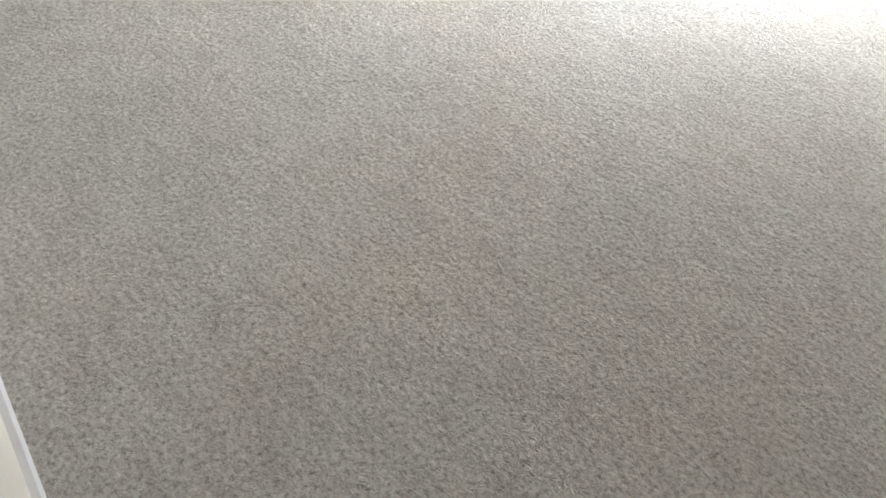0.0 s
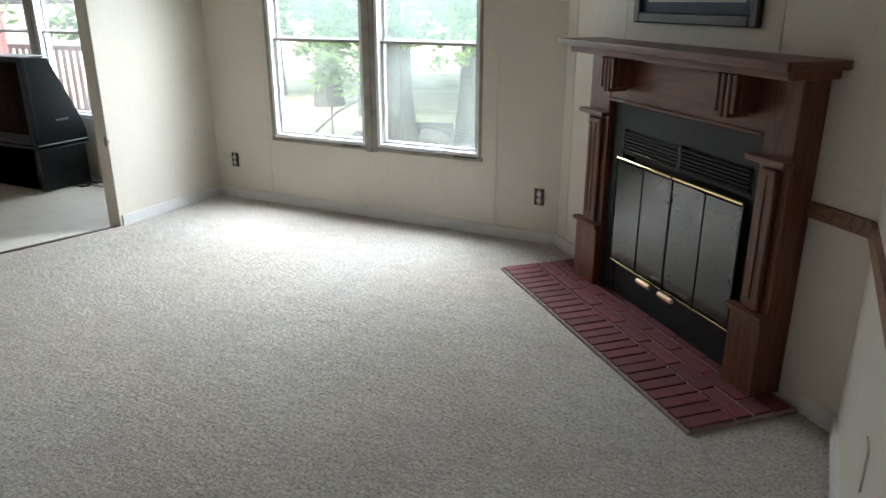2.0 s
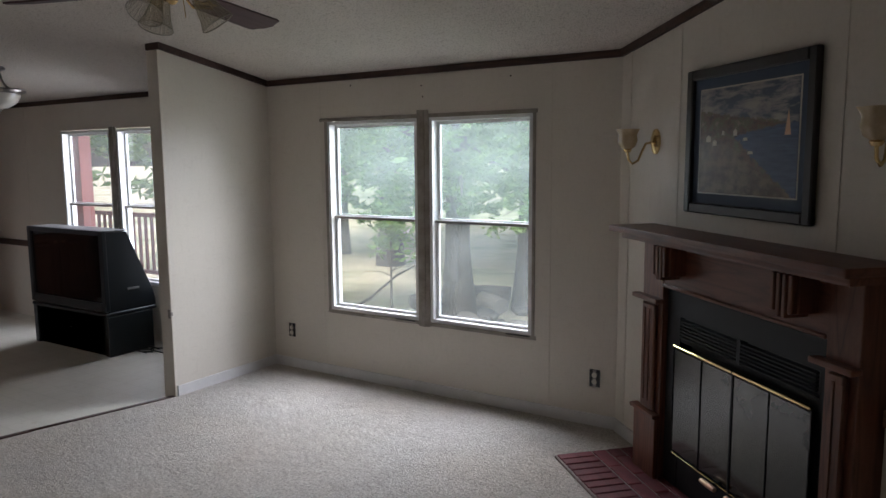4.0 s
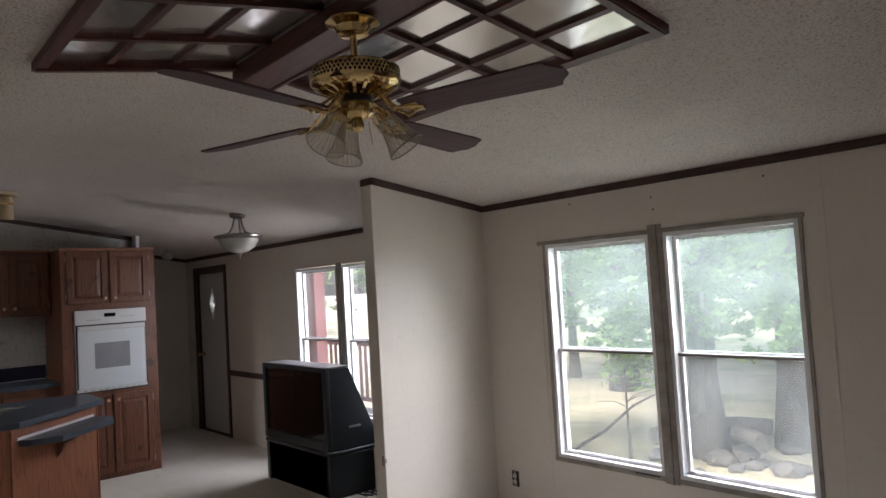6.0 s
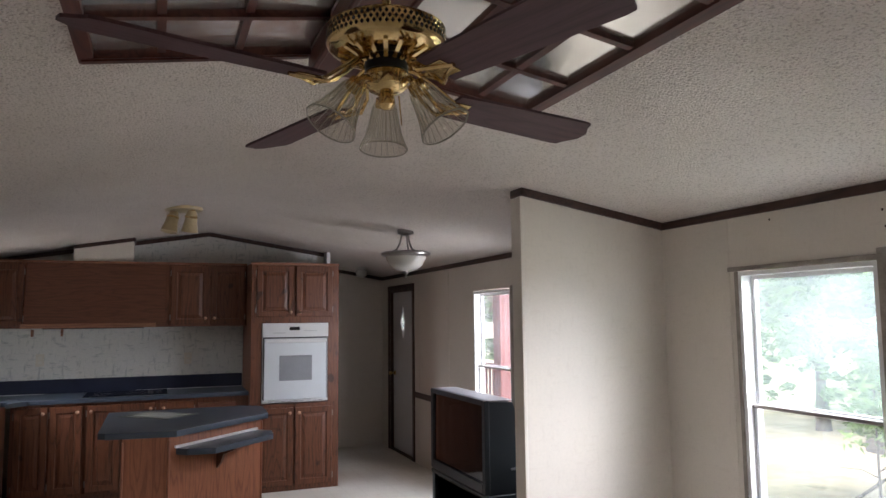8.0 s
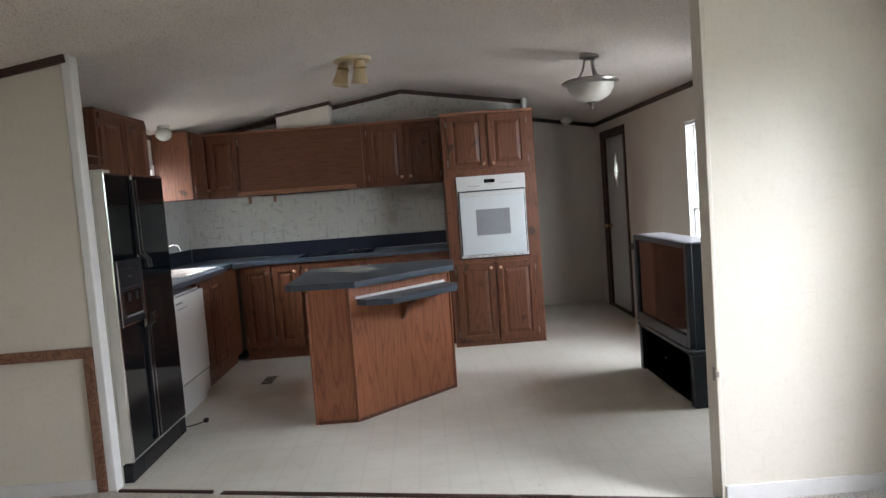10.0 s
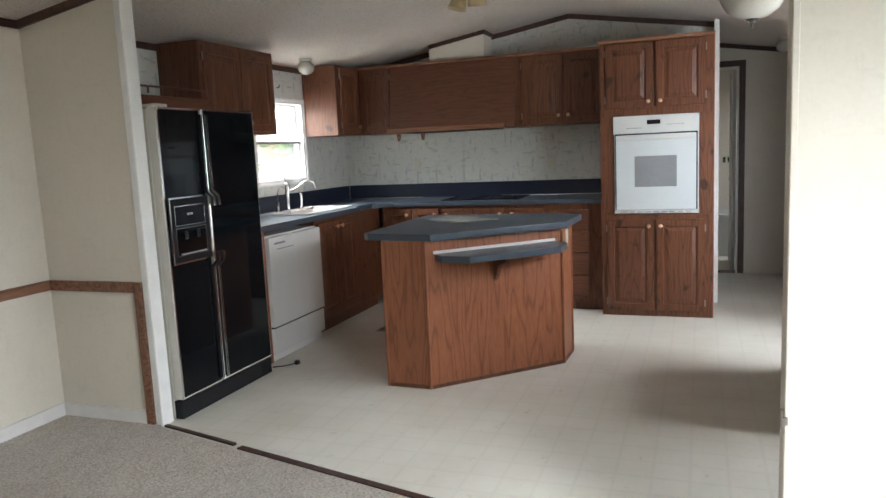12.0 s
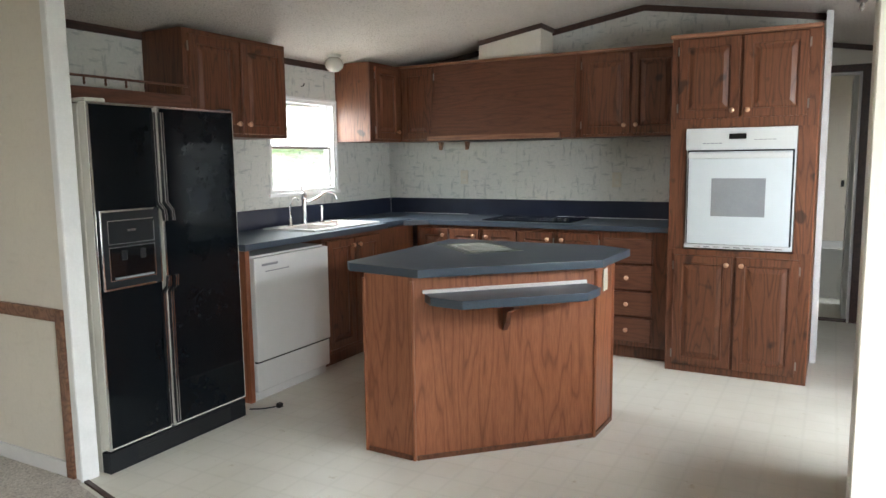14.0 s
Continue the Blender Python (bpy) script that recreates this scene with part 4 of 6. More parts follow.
for s in (-1, 1):
    xa, xb = sorted((0.0, s * (sw_ + 0.02)))
    ia, ib_ = sorted((s * 0.02, s * (sw_ - 0.03)))
    oy, ty, iy0, iy1 = sh_ + 0.02, 0.012, -sh_ + 0.07, sh_ - 0.03
    rings = [((xa, xb, -oy, oy), 0.0), ((xa, xb, -oy, oy), ty), ((ia, ib_, iy0, iy1), ty), ((ia + 0.02, ib_ - 0.02, iy0 + 0.02, iy1 - 0.02), -0.15), ((ia + 0.05, ib_ - 0.05, iy0 + 0.05, iy1 - 0.05), -0.165)]
    bm = bmesh.new()
    vr = [[bm.verts.new((x, y, z)) for x, y in ((r[0], r[2]), (r[1], r[2]), (r[1], r[3]), (r[0], r[3]))] for r, z in rings]
    for a, b in zip(vr, vr[1:]):
        for k in range(4):
            bm.faces.new((a[k], a[(k + 1) % 4], b[(k + 1) % 4], b[k]))
    bm.faces.new(vr[-1])
    part("bowl", bm, M_APPL, sink)
fc = thing("faucet", pose(-2.98, -4.42, CT + 0.012), "chrome bridge faucet with a curved spout, standing on the sink", "faucet")
part("base", box(-0.12, 0.12, -0.025, 0.025, 0, 0.008, 0.004, seg=2), M_CHROME, fc)
part("column", lathe([(0.022, 0.006), (0.018, 0.03), (0.017, 0.18), (0.024, 0.19), (0.022, 0.225), (0.0, 0.24)], 16), M_CHROME, fc, smooth=True)
part("spout", tube([(0, 0, 0.16), (-0.03, 0.03, 0.165), (-0.07, 0.07, 0.19), (-0.10, 0.10, 0.225), (-0.13, 0.13, 0.235), (-0.16, 0.16, 0.22), (-0.17, 0.17, 0.18)], 0.010, 10), M_CHROME, fc, smooth=True)
part("lever", tube([(0, 0, 0.23), (0.02, 0.0, 0.255), (0.05, 0.02, 0.285), (0.08, 0.03, 0.295)], 0.005, 8), M_CHROME, fc, smooth=True)
sprayer = thing("side_sprayer", pose(-3.16, -4.40, CT + 0.012), "chrome side sprayer on the sink", "faucet")
part("body", lathe([(0.022, 0), (0.020, 0.01), (0.011, 0.02), (0.010, 0.08), (0.016, 0.10), (0.014, 0.125), (0.0, 0.13)], 14), M_CHROME, sprayer, smooth=True)
ft = thing("filter_tap", pose(-2.80, -4.40, CT + 0.012), "small chrome drinking-water tap on the sink", "faucet")
part("base", lathe([(0.02, 0), (0.018, 0.01), (0.012, 0.02), (0.014, 0.05), (0.0, 0.055)], 14), M_CHROME, ft, smooth=True)
part("spout", tube([(0, 0, 0.04), (0, 0, 0.15), (-0.015, 0.015, 0.20), (-0.035, 0.035, 0.205), (-0.045, 0.045, 0.185)], 0.0055, 8), M_CHROME, ft, smooth=True)
part("lever", tube([(0, 0, 0.05), (0.03, 0.03, 0.075)], 0.006, 8), M_CHROME, ft, smooth=True)
ck = thing("cooktop", pose(-4.08, -3.02, CT), "black glass cooktop set flush on the blue worktop", "cooktop")
part("glass", box(-0.23, 0.23, -0.36, 0.36, 0.0, 0.008, 0.003), M_FRIDGE, ck)
for x, y, r in ((-0.1, -0.2, 0.09), (0.1, -0.2, 0.07), (-0.1, 0.08, 0.07), (0.1, 0.08, 0.09)):
    part("burner_ring", lathe([(r, 0.008), (r, 0.0085), (r - 0.004, 0.0085), (r - 0.004, 0.008)], 24), M_GREYGLASS, ck, m=Matrix.Translation((x, y, 0)))
for y in (0.20, 0.245, 0.29):
    part("knob", lathe([(0.0, 0.008), (0.018, 0.008), (0.016, 0.025), (0.0, 0.027)], 12), M_BLACK, ck, m=Matrix.Translation((0.12, y, 0)))

# upper cabinets
UZ0, UZ1 = 1.575, 2.195
UH = UZ1 - UZ0
UX = -4.06
cabinet(west(-4.235, UX, UZ0), "stained wood wall cabinet with one raised-panel door in the corner", 0.345, UH, 0.33, [(0.03, 0.325, 0, 1)], z0=1, zd0=0.02, zd1=UH - 0.03)
cabinet(west(-2.70, UX, UZ0), "stained wood wall cabinet with two doors beside the oven cabinet", 0.765, UH, 0.33, [(0.05, 0.405, 1, -1), (0.420, 0.745, -1, 1)], z0=1, zd0=0.02, zd1=UH - 0.03)
hood = thing("range_hood", west(-3.89, UX, UZ0), "sloping stained wood range hood cover with a pale ledge", "range hood")
part("body", swept([(0.33, 0.0), (0.33, UH), (0.0, UH), (-0.10, 0.05), (-0.10, 0.0)], "x", 0.0, 1.19), M_CABH, hood)
part("ledge", box(-0.02, 1.11, -0.125, -0.10, 0.0, 0.042, 0.004), M_EDGE, hood, "pale oak ledge")
for x in (0.06, 0.30):
    part("bracket", swept([(-0.08, -0.01), (-0.02, -0.01), (-0.03, -0.04), (-0.05, -0.075), (-0.065, -0.075)], "x", x, x + 0.02), M_EDGE, hood)
part("grease_vent", box(0.15, 1.0, -0.06, 0.25, -0.008, 0.0, 0.002), M_BLACK, hood)
crown = thing("crown_strip", west(-4.235, UX, UZ1), "pale oak strip along the tops of the wall cabinets", "trim")
part("strip", box(-0.32, 2.30, -0.022, 0.003, -0.012, 0.008, 0.003), M_EDGE, crown)
# south wall, beside the window
cabinet(south(-3.60, -4.23, UZ0), "stained wood wall cabinet with one narrow door beside the window", 0.46, UH, 0.335, [(0.06, 0.40, 1, -1)], z0=1, zd0=0.02, zd1=UH - 0.03)
tagged(part("end_panel", box(-3.60, -3.593, -4.565, -4.232, UZ0, UZ1, 0.001), M_CAB), "stained wood end panel of the wall cabinet beside the window", "cabinet panel")
# over the fridge
cabinet(south(-1.75, -4.235, UZ0), "stained wood wall cabinet with two doors between fridge and window", 0.86, 0.605, 0.33, [(0.035, 0.42, 1, -1), (0.44, 0.825, -1, 1)], z0=1, zd0=0.02, zd1=0.575)
fsh = thing("gallery_shelf", south(-0.83, -4.18, 1.72), "stained wood shelf with a small gallery rail above the fridge", "shelf")
part("board", box(0.0, 0.915, 0.0, 0.38, 0.0, 0.075, 0.003), M_CABH, fsh)
part("rail", box(0.0, 0.915, 0.0, 0.014, 0.120, 0.132, 0.003), M_CABH, fsh)
for i in range(8):
    part("spindle", lathe([(0.004, 0.085), (0.007, 0.095), (0.004, 0.103), (0.007, 0.112), (0.004, 0.120)], 8), M_CABH, fsh, smooth=True, m=Matrix.Translation((0.03 + i * 0.118, 0.007, 0)))
duct = thing("duct_cover", pose(XK, -3.52, 2.175), "pale wallboard box with dark trim above the range hood", "duct cover")
part("box", swept([(0, 0), (0.52, 0), (0.52, ceil_z(-3.0) - 2.175), (0, ceil_z(-3.52) - 2.175)], "x", 0, 0.28), M_WALL, duct)
bm = beam((0.288, 0, ceil_z(-3.52) - 2.193), (0.288, 0.528, ceil_z(-3.0) - 2.193), 0.014, 0.035)
beam((0.0, 0.527, ceil_z(-3.0) - 2.193), (0.294, 0.527, ceil_z(-3.0) - 2.193), 0.014, 0.035, bm=bm)
part("trim", bm, M_TRIM, duct)
for y, z in ((-3.80, 1.27), (-2.47, 1.25)):
    o = thing("outlet", pose(XK, y, z), "pale outlet plate on the kitchen wall above the backsplash", "outlet", "kitchen outlets")
    part("plate", box(0, 0.006, -0.036, 0.036, -0.058, 0.058, 0.002), M_PLATE, o)
    part("socket", box(0.006, 0.008, -0.016, 0.016, 0.008, 0.036, 0.001), M_ALMOND, o)
    part("socket", box(0.006, 0.008, -0.016, 0.016, -0.036, -0.008, 0.001), M_ALMOND, o)
for x, z in ((-3.18, 1.99), (-3.63, 1.96)):
    hk = tagged(part("curtain_hook", tube([(x, -W, z), (x, -W + 0.02, z), (x, -W + 0.03, z + 0.02)], 0.004, 6), M_BLACK), "small dark curtain hook above the kitchen window", "hook", "curtain hooks")

# fridge
fr = thing("fridge", south(-0.835, -3.825), "black side-by-side fridge with cream sides standing on the vinyl floor", "fridge")
FW, FH = 0.865, 1.690
part("body", box(0.0, FW, 0.055, 0.70, 0.0, FH - 0.005, 0.006), M_ALMOND, fr, "cream side casing")
part("kick_grille", box(0.0, FW, 0.005, 0.06, 0.005, 0.105, 0.004), M_BLACK, fr)
bm = bmesh.new()
for i in range(6):
    box(0.15, FW - 0.12, 0.002, 0.005, 0.025 + i * 0.012, 0.030 + i * 0.012, bm=bm)
part("grille_slats", bm, M_TVB, fr)
for i, (x0, x1) in enumerate(((0.0, 0.352), (0.368, FW))):
    d = part("door", box(x0, x1, 0.0, 0.055, 0.115, FH, 0.004), M_ALMOND, fr, "black glossy door in a metal trim")
    part("panel", box(x0 + 0.012, x1 - 0.010, -0.003, 0.0, 0.125, FH - 0.010, 0.001), M_FRIDGE, d, "glossy black panel")
    bm = bmesh.new()
    box(x0, x0 + 0.012, -0.006, 0.0, 0.115, FH, 0.002, bm)
    box(x0 + 0.012, x1 - 0.0001, -0.006, 0.0, FH - 0.010, FH, bm=bm)
    part("trim", bm, M_CHROME, d)
for x0, s in ((0.330, -1), (0.374, 1)):
    for zs in ([(1.15, -0.055), (1.20, -0.050), (1.235, -0.012), (1.66, -0.010)], [(0.14, -0.010), (0.80, -0.012), (0.835, -0.050), (0.885, -0.055)]):
        bm = bmesh.new()
        beam_pts = [Vector((x0 + 0.008, y, z)) for z, y in zs]
        for a, b in zip(beam_pts, beam_pts[1:]):
            beam(a, b, 0.018, 0.014, (0, 1, 0), bm)
        part("handle", bm, M_BLACK, fr)
        bm = bmesh.new()
        for a, b in zip(beam_pts, beam_pts[1:]):
            for o in (-0.006, 0.006):
                beam(a + Vector((o, -0.009, 0)), b + Vector((o, -0.009, 0)), 0.004, 0.004, (0, 1, 0), bm)
        part("handle_trim", bm, M_CHROME, fr, "bright metal handle strips")
ds = part("dispenser", box(0.018, 0.335, -0.016, -0.003, 0.855, 1.215, 0.003), M_BLACK, fr, "ice and water dispenser with metal trim")
bm = bmesh.new()
for x0, x1, z0, z1 in ((0.018, 0.335, 1.207, 1.215), (0.018, 0.335, 0.855, 0.863), (0.018, 0.025, 0.863, 1.207), (0.328, 0.335, 0.863, 1.207),
                       (0.052, 0.300, 1.165, 1.169), (0.052, 0.300, 1.060, 1.064), (0.052, 0.056, 1.064, 1.165), (0.296, 0.300, 1.064, 1.165),
                       (0.052, 0.300, 1.045, 1.049), (0.052, 0.300, 0.895, 0.899), (0.052, 0.056, 0.899, 1.045), (0.296, 0.300, 0.899, 1.045)):
    box(x0, x1, -0.020, -0.016, z0, z1, bm=bm)
part("trim", bm, M_CHROME, ds)
part("recess", box(0.058, 0.294, -0.0175, -0.016, 0.901, 1.043), M_SCREEN, ds)
part("drip_grille", box(0.075, 0.280, -0.030, -0.0176, 0.902, 0.912, 0.002), M_GREYGLASS, ds)
for x in (0.115, 0.215):
    part("paddle", box(x, x + 0.03, -0.024, -0.0176, 0.985, 1.03, 0.004), M_BLACK, ds)
part("badge", prism([(0.155, -0.0175), (0.20, -0.0175), (0.20, -0.0165), (0.155, -0.0165)], 1.115, 1.125), M_CHROME, ds, "small bright badge")
part("top_hinge", box(0.0, 0.10, 0.0, 0.09, FH, FH + 0.018, 0.004), M_ALMOND, fr)
part("top_hinge", box(FW - 0.05, FW, 0.01, 0.07, FH, FH + 0.012, 0.004), M_BLACK, fr)
plug = thing("power_plug", pose(-1.83, -3.78, 0.0), "black power plug lying on the vinyl floor by the fridge", "plug")
part("cord", tube([(0.05, -0.10, 0.008), (0.02, -0.04, 0.01), (-0.02, 0.0, 0.012), (-0.05, 0.02, 0.014)], 0.004, 6), M_TVB, plug, smooth=True)
part("plug", box(-0.085, -0.05, 0.005, 0.035, 0.0, 0.028, 0.005), M_TVB, plug)

# island
isl = thing("kitchen_island", pose(0, 0, 0), "oak island with a blue laminate top on the vinyl floor", "kitchen island")
IA, IB, IC, ID = (-1.625, -2.950), (-1.615, -2.675), (-2.280, -2.005), (-2.555, -1.995)
IZ = 0.885
IE, IF = (-2.76, -2.20), (-2.75, -2.95)
body = [IA, IB, IC, ID, IE, IF]
part("body", prism(body, 0.0, IZ), M_OAK, isl)
ctr = Vector((-2.2, -2.5, 0))
for p, h in ((IA, IZ - 0.02), (IB, IZ - 0.02), (IC, IZ - 0.02), (ID, IZ - 0.02)):
    v = Vector((*p, 0))
    o = (v - ctr).normalized() * 0.001
    part("corner_strip", prism([(v.x + o.x + 0.009 * math.cos(a), v.y + o.y + 0.009 * math.sin(a)) for a in [math.pi / 4 * k for k in range(8)]], 0.0, h), M_OAK, isl)
for p, q_ in ((IA, IB), (IB, IC), (IC, ID)):
    a, b = Vector((*p, 0.011)), Vector((*q_, 0.011))
    d = (b - a).normalized()
    nn = Vector((d.y, -d.x, 0))
    if nn.dot((a + b) / 2 - ctr) < 0:
        nn = -nn
    part("base_strip", beam(a + d * 0.012 + nn * 0.004, b - d * 0.012 + nn * 0.004, 0.008, 0.022), M_CAB, isl)
top = [(-1.70, -3.10), (-1.655, -3.055), (-1.595, -2.63), (-2.25, -1.96), (-2.72, -1.945), (-2.82, -2.12), (-2.80, -3.10)]
part("top", prism(top, IZ, 0.925, bevel=0.004), M_COUNTER, isl, "blue laminate top")
bd = (Vector((*IC, 0)) - Vector((*IB, 0))).normalized()
bn = Vector((-bd.y, bd.x, 0))
if bn.dot(Vector((*IB, 0)) - ctr) < 0:
    bn = -bn
bp = lambda s, o: ((Vector((*IB, 0)) + bd * s + bn * o).x, (Vector((*IB, 0)) + bd * s + bn * o).y)
shelf = part("bar_shelf", prism([bp(0.06, 0.004), bp(0.06, 0.10), bp(0.17, 0.235), bp(0.78, 0.235), bp(0.90, 0.13), bp(0.90, 0.004)], 0.765, 0.805, bevel=0.004), M_COUNTER, isl, "blue laminate bar shelf with clipped corners")
part("back_strip", prism([bp(0.05, 0.0), bp(0.05, 0.012), bp(0.89, 0.012), bp(0.89, 0.0)], 0.806, 0.822), M_BASE, isl, "white caulked strip")
p0 = Vector((*IB, 0)) + bd * 0.46
bm = bmesh.new()
prof = [(0.0, 0.765), (0.15, 0.765), (0.15, 0.735), (0.06, 0.70), (0.035, 0.64), (0.0, 0.60)]
sides = [[bm.verts.new(p0 + bd * s + bn * o + Vector((0, 0, z))) for o, z in prof] for s in (-0.012, 0.012)]
bm.faces.new(sides[0])
bm.faces.new(sides[1][::-1])
for i in range(6):
    bm.faces.new((sides[0][i], sides[0][(i + 1) % 6], sides[1][(i + 1) % 6], sides[1][i]))
part("bracket", bm, M_CAB, isl)
tl = thing("counter_tile", pose(-2.46, -2.74, 0.925, 0, 0, 48), "marbled tile inlay with a dark band in the island top", "tile")
part("tile", box(-0.19, 0.19, -0.12, 0.12, 0.0, 0.004, 0.001), M_TILEW, tl)
bm = bmesh.new()
for x0, x1, y0, y1 in ((-0.235, 0.235, 0.13, 0.165), (-0.235, 0.235, -0.165, -0.13), (-0.235, -0.195, -0.13, 0.13), (0.195, 0.235, -0.13, 0.13)):
    box(x0, x1, y0, y1, 0.0, 0.003, bm=bm)
part("band", bm, surf("dark_speckled_band", (0.05, 0.06, 0.05), (0.16, 0.18, 0.15), 40, 0.4, fine=90, fine_amt=0.5), tl)
mid = (Vector((*IC, 0)) + Vector((*ID, 0))) / 2
ol = thing("outlet", pose(mid.x, mid.y + 0.001, 0.80), "ivory outlet plate on the end of the island", "outlet")
part("plate", box(-0.035, 0.035, 0.0, 0.007, -0.057, 0.057, 0.002), M_PLATE, ol)
fv = thing("floor_vent", pose(-2.95, -3.55, 0.0), "worn metal floor vent in the vinyl floor", "vent")
part("frame", box(-0.15, 0.15, -0.06, 0.06, 0.0, 0.005, 0.002), M_ALMOND, fv)
bm = bmesh.new()
for i in range(12):
    box(-0.13 + i * 0.022, -0.118 + i * 0.022, -0.045, 0.045, 0.005, 0.0062, bm=bm)
part("slots", bm, M_BLACK, fv)

# ---- rear-projection television ----
tv = thing("television", pose(-2.41, -0.56, 0), "large black rear-projection television standing on the vinyl floor", "television")
TVW = 1.10
part("stand", box(0.06, TVW - 0.06, 0.03, 0.40, 0.0, 0.33, 0.004), M_TVB, tv)
for x0 in (0.0, TVW - 0.06):
    part("stand_leg", box(x0, x0 + 0.06, 0.0, 0.42, 0.0, 0.335, 0.006), M_TV, tv)
part("stand_top", box(0.0, TVW, -0.01, 0.46, 0.335, 0.365, 0.006), M_TV, tv)
part("shelf_front", box(0.06, TVW - 0.06, 0.03, 0.034, 0.0, 0.335), M_TVB, tv)
part("status_light", box(0.50, 0.53, 0.026, 0.030, 0.185, 0.190), M_TVTOP, tv)
part("cabinet", swept([(0.03, 0.36), (0.03, 1.025), (0.22, 1.015), (0.43, 0.53), (0.46, 0.42), (0.46, 0.36)], "x", 0.015, TVW - 0.015), M_TV, tv)
bm = bmesh.new()
box(0.0, 0.055, -0.01, 0.03, 0.375, 1.035, 0.006, bm)
box(TVW - 0.055, TVW, -0.01, 0.03, 0.375, 1.035, 0.006, bm)
box(0.055, TVW - 0.055, -0.01, 0.03, 0.997, 1.035, bm=bm)
box(0.055, TVW - 0.055, -0.01, 0.03, 0.375, 0.445, bm=bm)
part("bezel", bm, M_TV, tv)
part("screen", box(0.055, TVW - 0.055, 0.006, 0.02, 0.445, 0.997), M_SCREEN, tv, "dark glossy screen")
part("top_cover", box(0.01, TVW - 0.01, 0.03, 0.22, 1.026, 1.036, 0.003), M_TVTOP, tv, "silver-grey top cover")
part("side_grip", box(TVW - 0.016, TVW - 0.009, 0.20, 0.31, 0.530, 0.548, 0.002), M_TVTOP, tv)
cb = thing("tv_cables", pose(-1.22, -0.30, 0), "tangle of black cables on the floor beside the television", "cable")
random.seed(4)
for k in range(3):
    pts = [(0.02 * k + 0.07 * i * math.cos(0.6 * i + k), 0.03 * math.sin(1.3 * i + k) + 0.04 * k, 0.006 + 0.012 * k * (i % 2)) for i in range(9)]
    part("cable", tube(pts, 0.005, 6), M_TVB, cb, smooth=True)

# ---- ceiling lights ----
pend = thing("semi_flush_light", pose(-2.0, -0.925, ceil_z(-0.925)) @ Matrix.Diagonal((1.05, 1.05, 1.15, 1)), "brushed nickel semi-flush ceiling light with a frosted bowl", "ceiling light")
part("canopy", lathe([(0.0, 0.01), (0.065, 0.01), (0.062, -0.02), (0.035, -0.032), (0.0, -0.033)], 24), M_NICKEL, pend, smooth=True)
for k in range(3):
    a = 2.1 * k + 0.4
    part("arm", tube([(0.03 * math.cos(a), 0.03 * math.sin(a), -0.03), (0.045 * math.cos(a), 0.045 * math.sin(a), -0.09), (0.07 * math.cos(a), 0.07 * math.sin(a), -0.13), (0.12 * math.cos(a), 0.12 * math.sin(a), -0.155)], 0.007, 8), M_NICKEL, pend, smooth=True)
part("rim", lathe([(0.150, -0.148), (0.178, -0.150), (0.192, -0.160), (0.186, -0.172), (0.160, -0.182), (0.15, -0.165)], 32), M_NICKEL, pend, smooth=True)
part("bowl", lathe([(0.158, -0.160), (0.152, -0.198), (0.122, -0.245), (0.07, -0.275), (0.0, -0.285)], 32), M_FROST, pend, smooth=True)
part("finial", lathe([(0.0, -0.278), (0.030, -0.284), (0.030, -0.290), (0.018, -0.294), (0.018, -0.301), (0.007, -0.306), (0.010, -0.318), (0.0, -0.332)], 14), M_NICKEL, pend, smooth=True)

spot = thing("spot_fixture", pose(-2.45, -2.60, ceil_z(-2.60)) @ Matrix.Diagonal((1.4, 1.4, 1.3, 1)), "cream and brass ceiling fixture with two spot heads", "ceiling light")
part("plate", lathe([(0.0, 0.0), (0.105, 0.0), (0.10, -0.018), (0.0, -0.02)], 24), M_YELLOWED, spot, "yellowed cream plate", True)
for s, a in ((-1, 0.5), (1, 1.9)):
    mm = Matrix.Translation((0.035 * s, 0.045 * s, -0.02)) @ pose(0, 0, 0, 14 * s, 0, math.degrees(a)) 
    part("head", lathe([(0.02, 0.0), (0.032, -0.03), (0.034, -0.07), (0.045, -0.125), (0.047, -0.13), (0.036, -0.126), (0.0, -0.09)], 18), M_YELLOWED, spot, "yellowed cream spot head", True, mm)
    part("collar", lathe([(0.012, 0.008), (0.018, 0.0), (0.033, -0.035), (0.034, -0.045)], 16), M_BRASS, spot, smooth=True, m=mm)
globe = thing("globe_light", pose(-3.28, -4.33, ceil_z(-4.33)), "small cut-glass globe ceiling light on a cream base", "ceiling light", "globe lights")
part("base", lathe([(0.0, 0.0), (0.055, 0.0), (0.05, -0.02), (0.0, -0.022)], 20), M_ALMOND, globe, smooth=True)
part("globe", lathe([(0.035, -0.02), (0.060, -0.04), (0.070, -0.07), (0.062, -0.10), (0.035, -0.122), (0.0, -0.13)], 28, ribs=0.02, rib_n=14), M_FROST, globe, smooth=True)
copy_thing(globe, pose(-5.0, -0.48, ceil_z(-0.48)))
# ---- mirrored ceiling panel with its wooden grid ----
SKX0, SKX1, SKY0, SKY1 = 1.070, 2.455, -3.000, -1.455
BY0, BY1 = -2.305, -2.130
mp_ = thing("ceiling_panel", pose(0, 0, 0), "dark red wooden grid holding clouded mirror panes across the ridge", "ceiling panel")


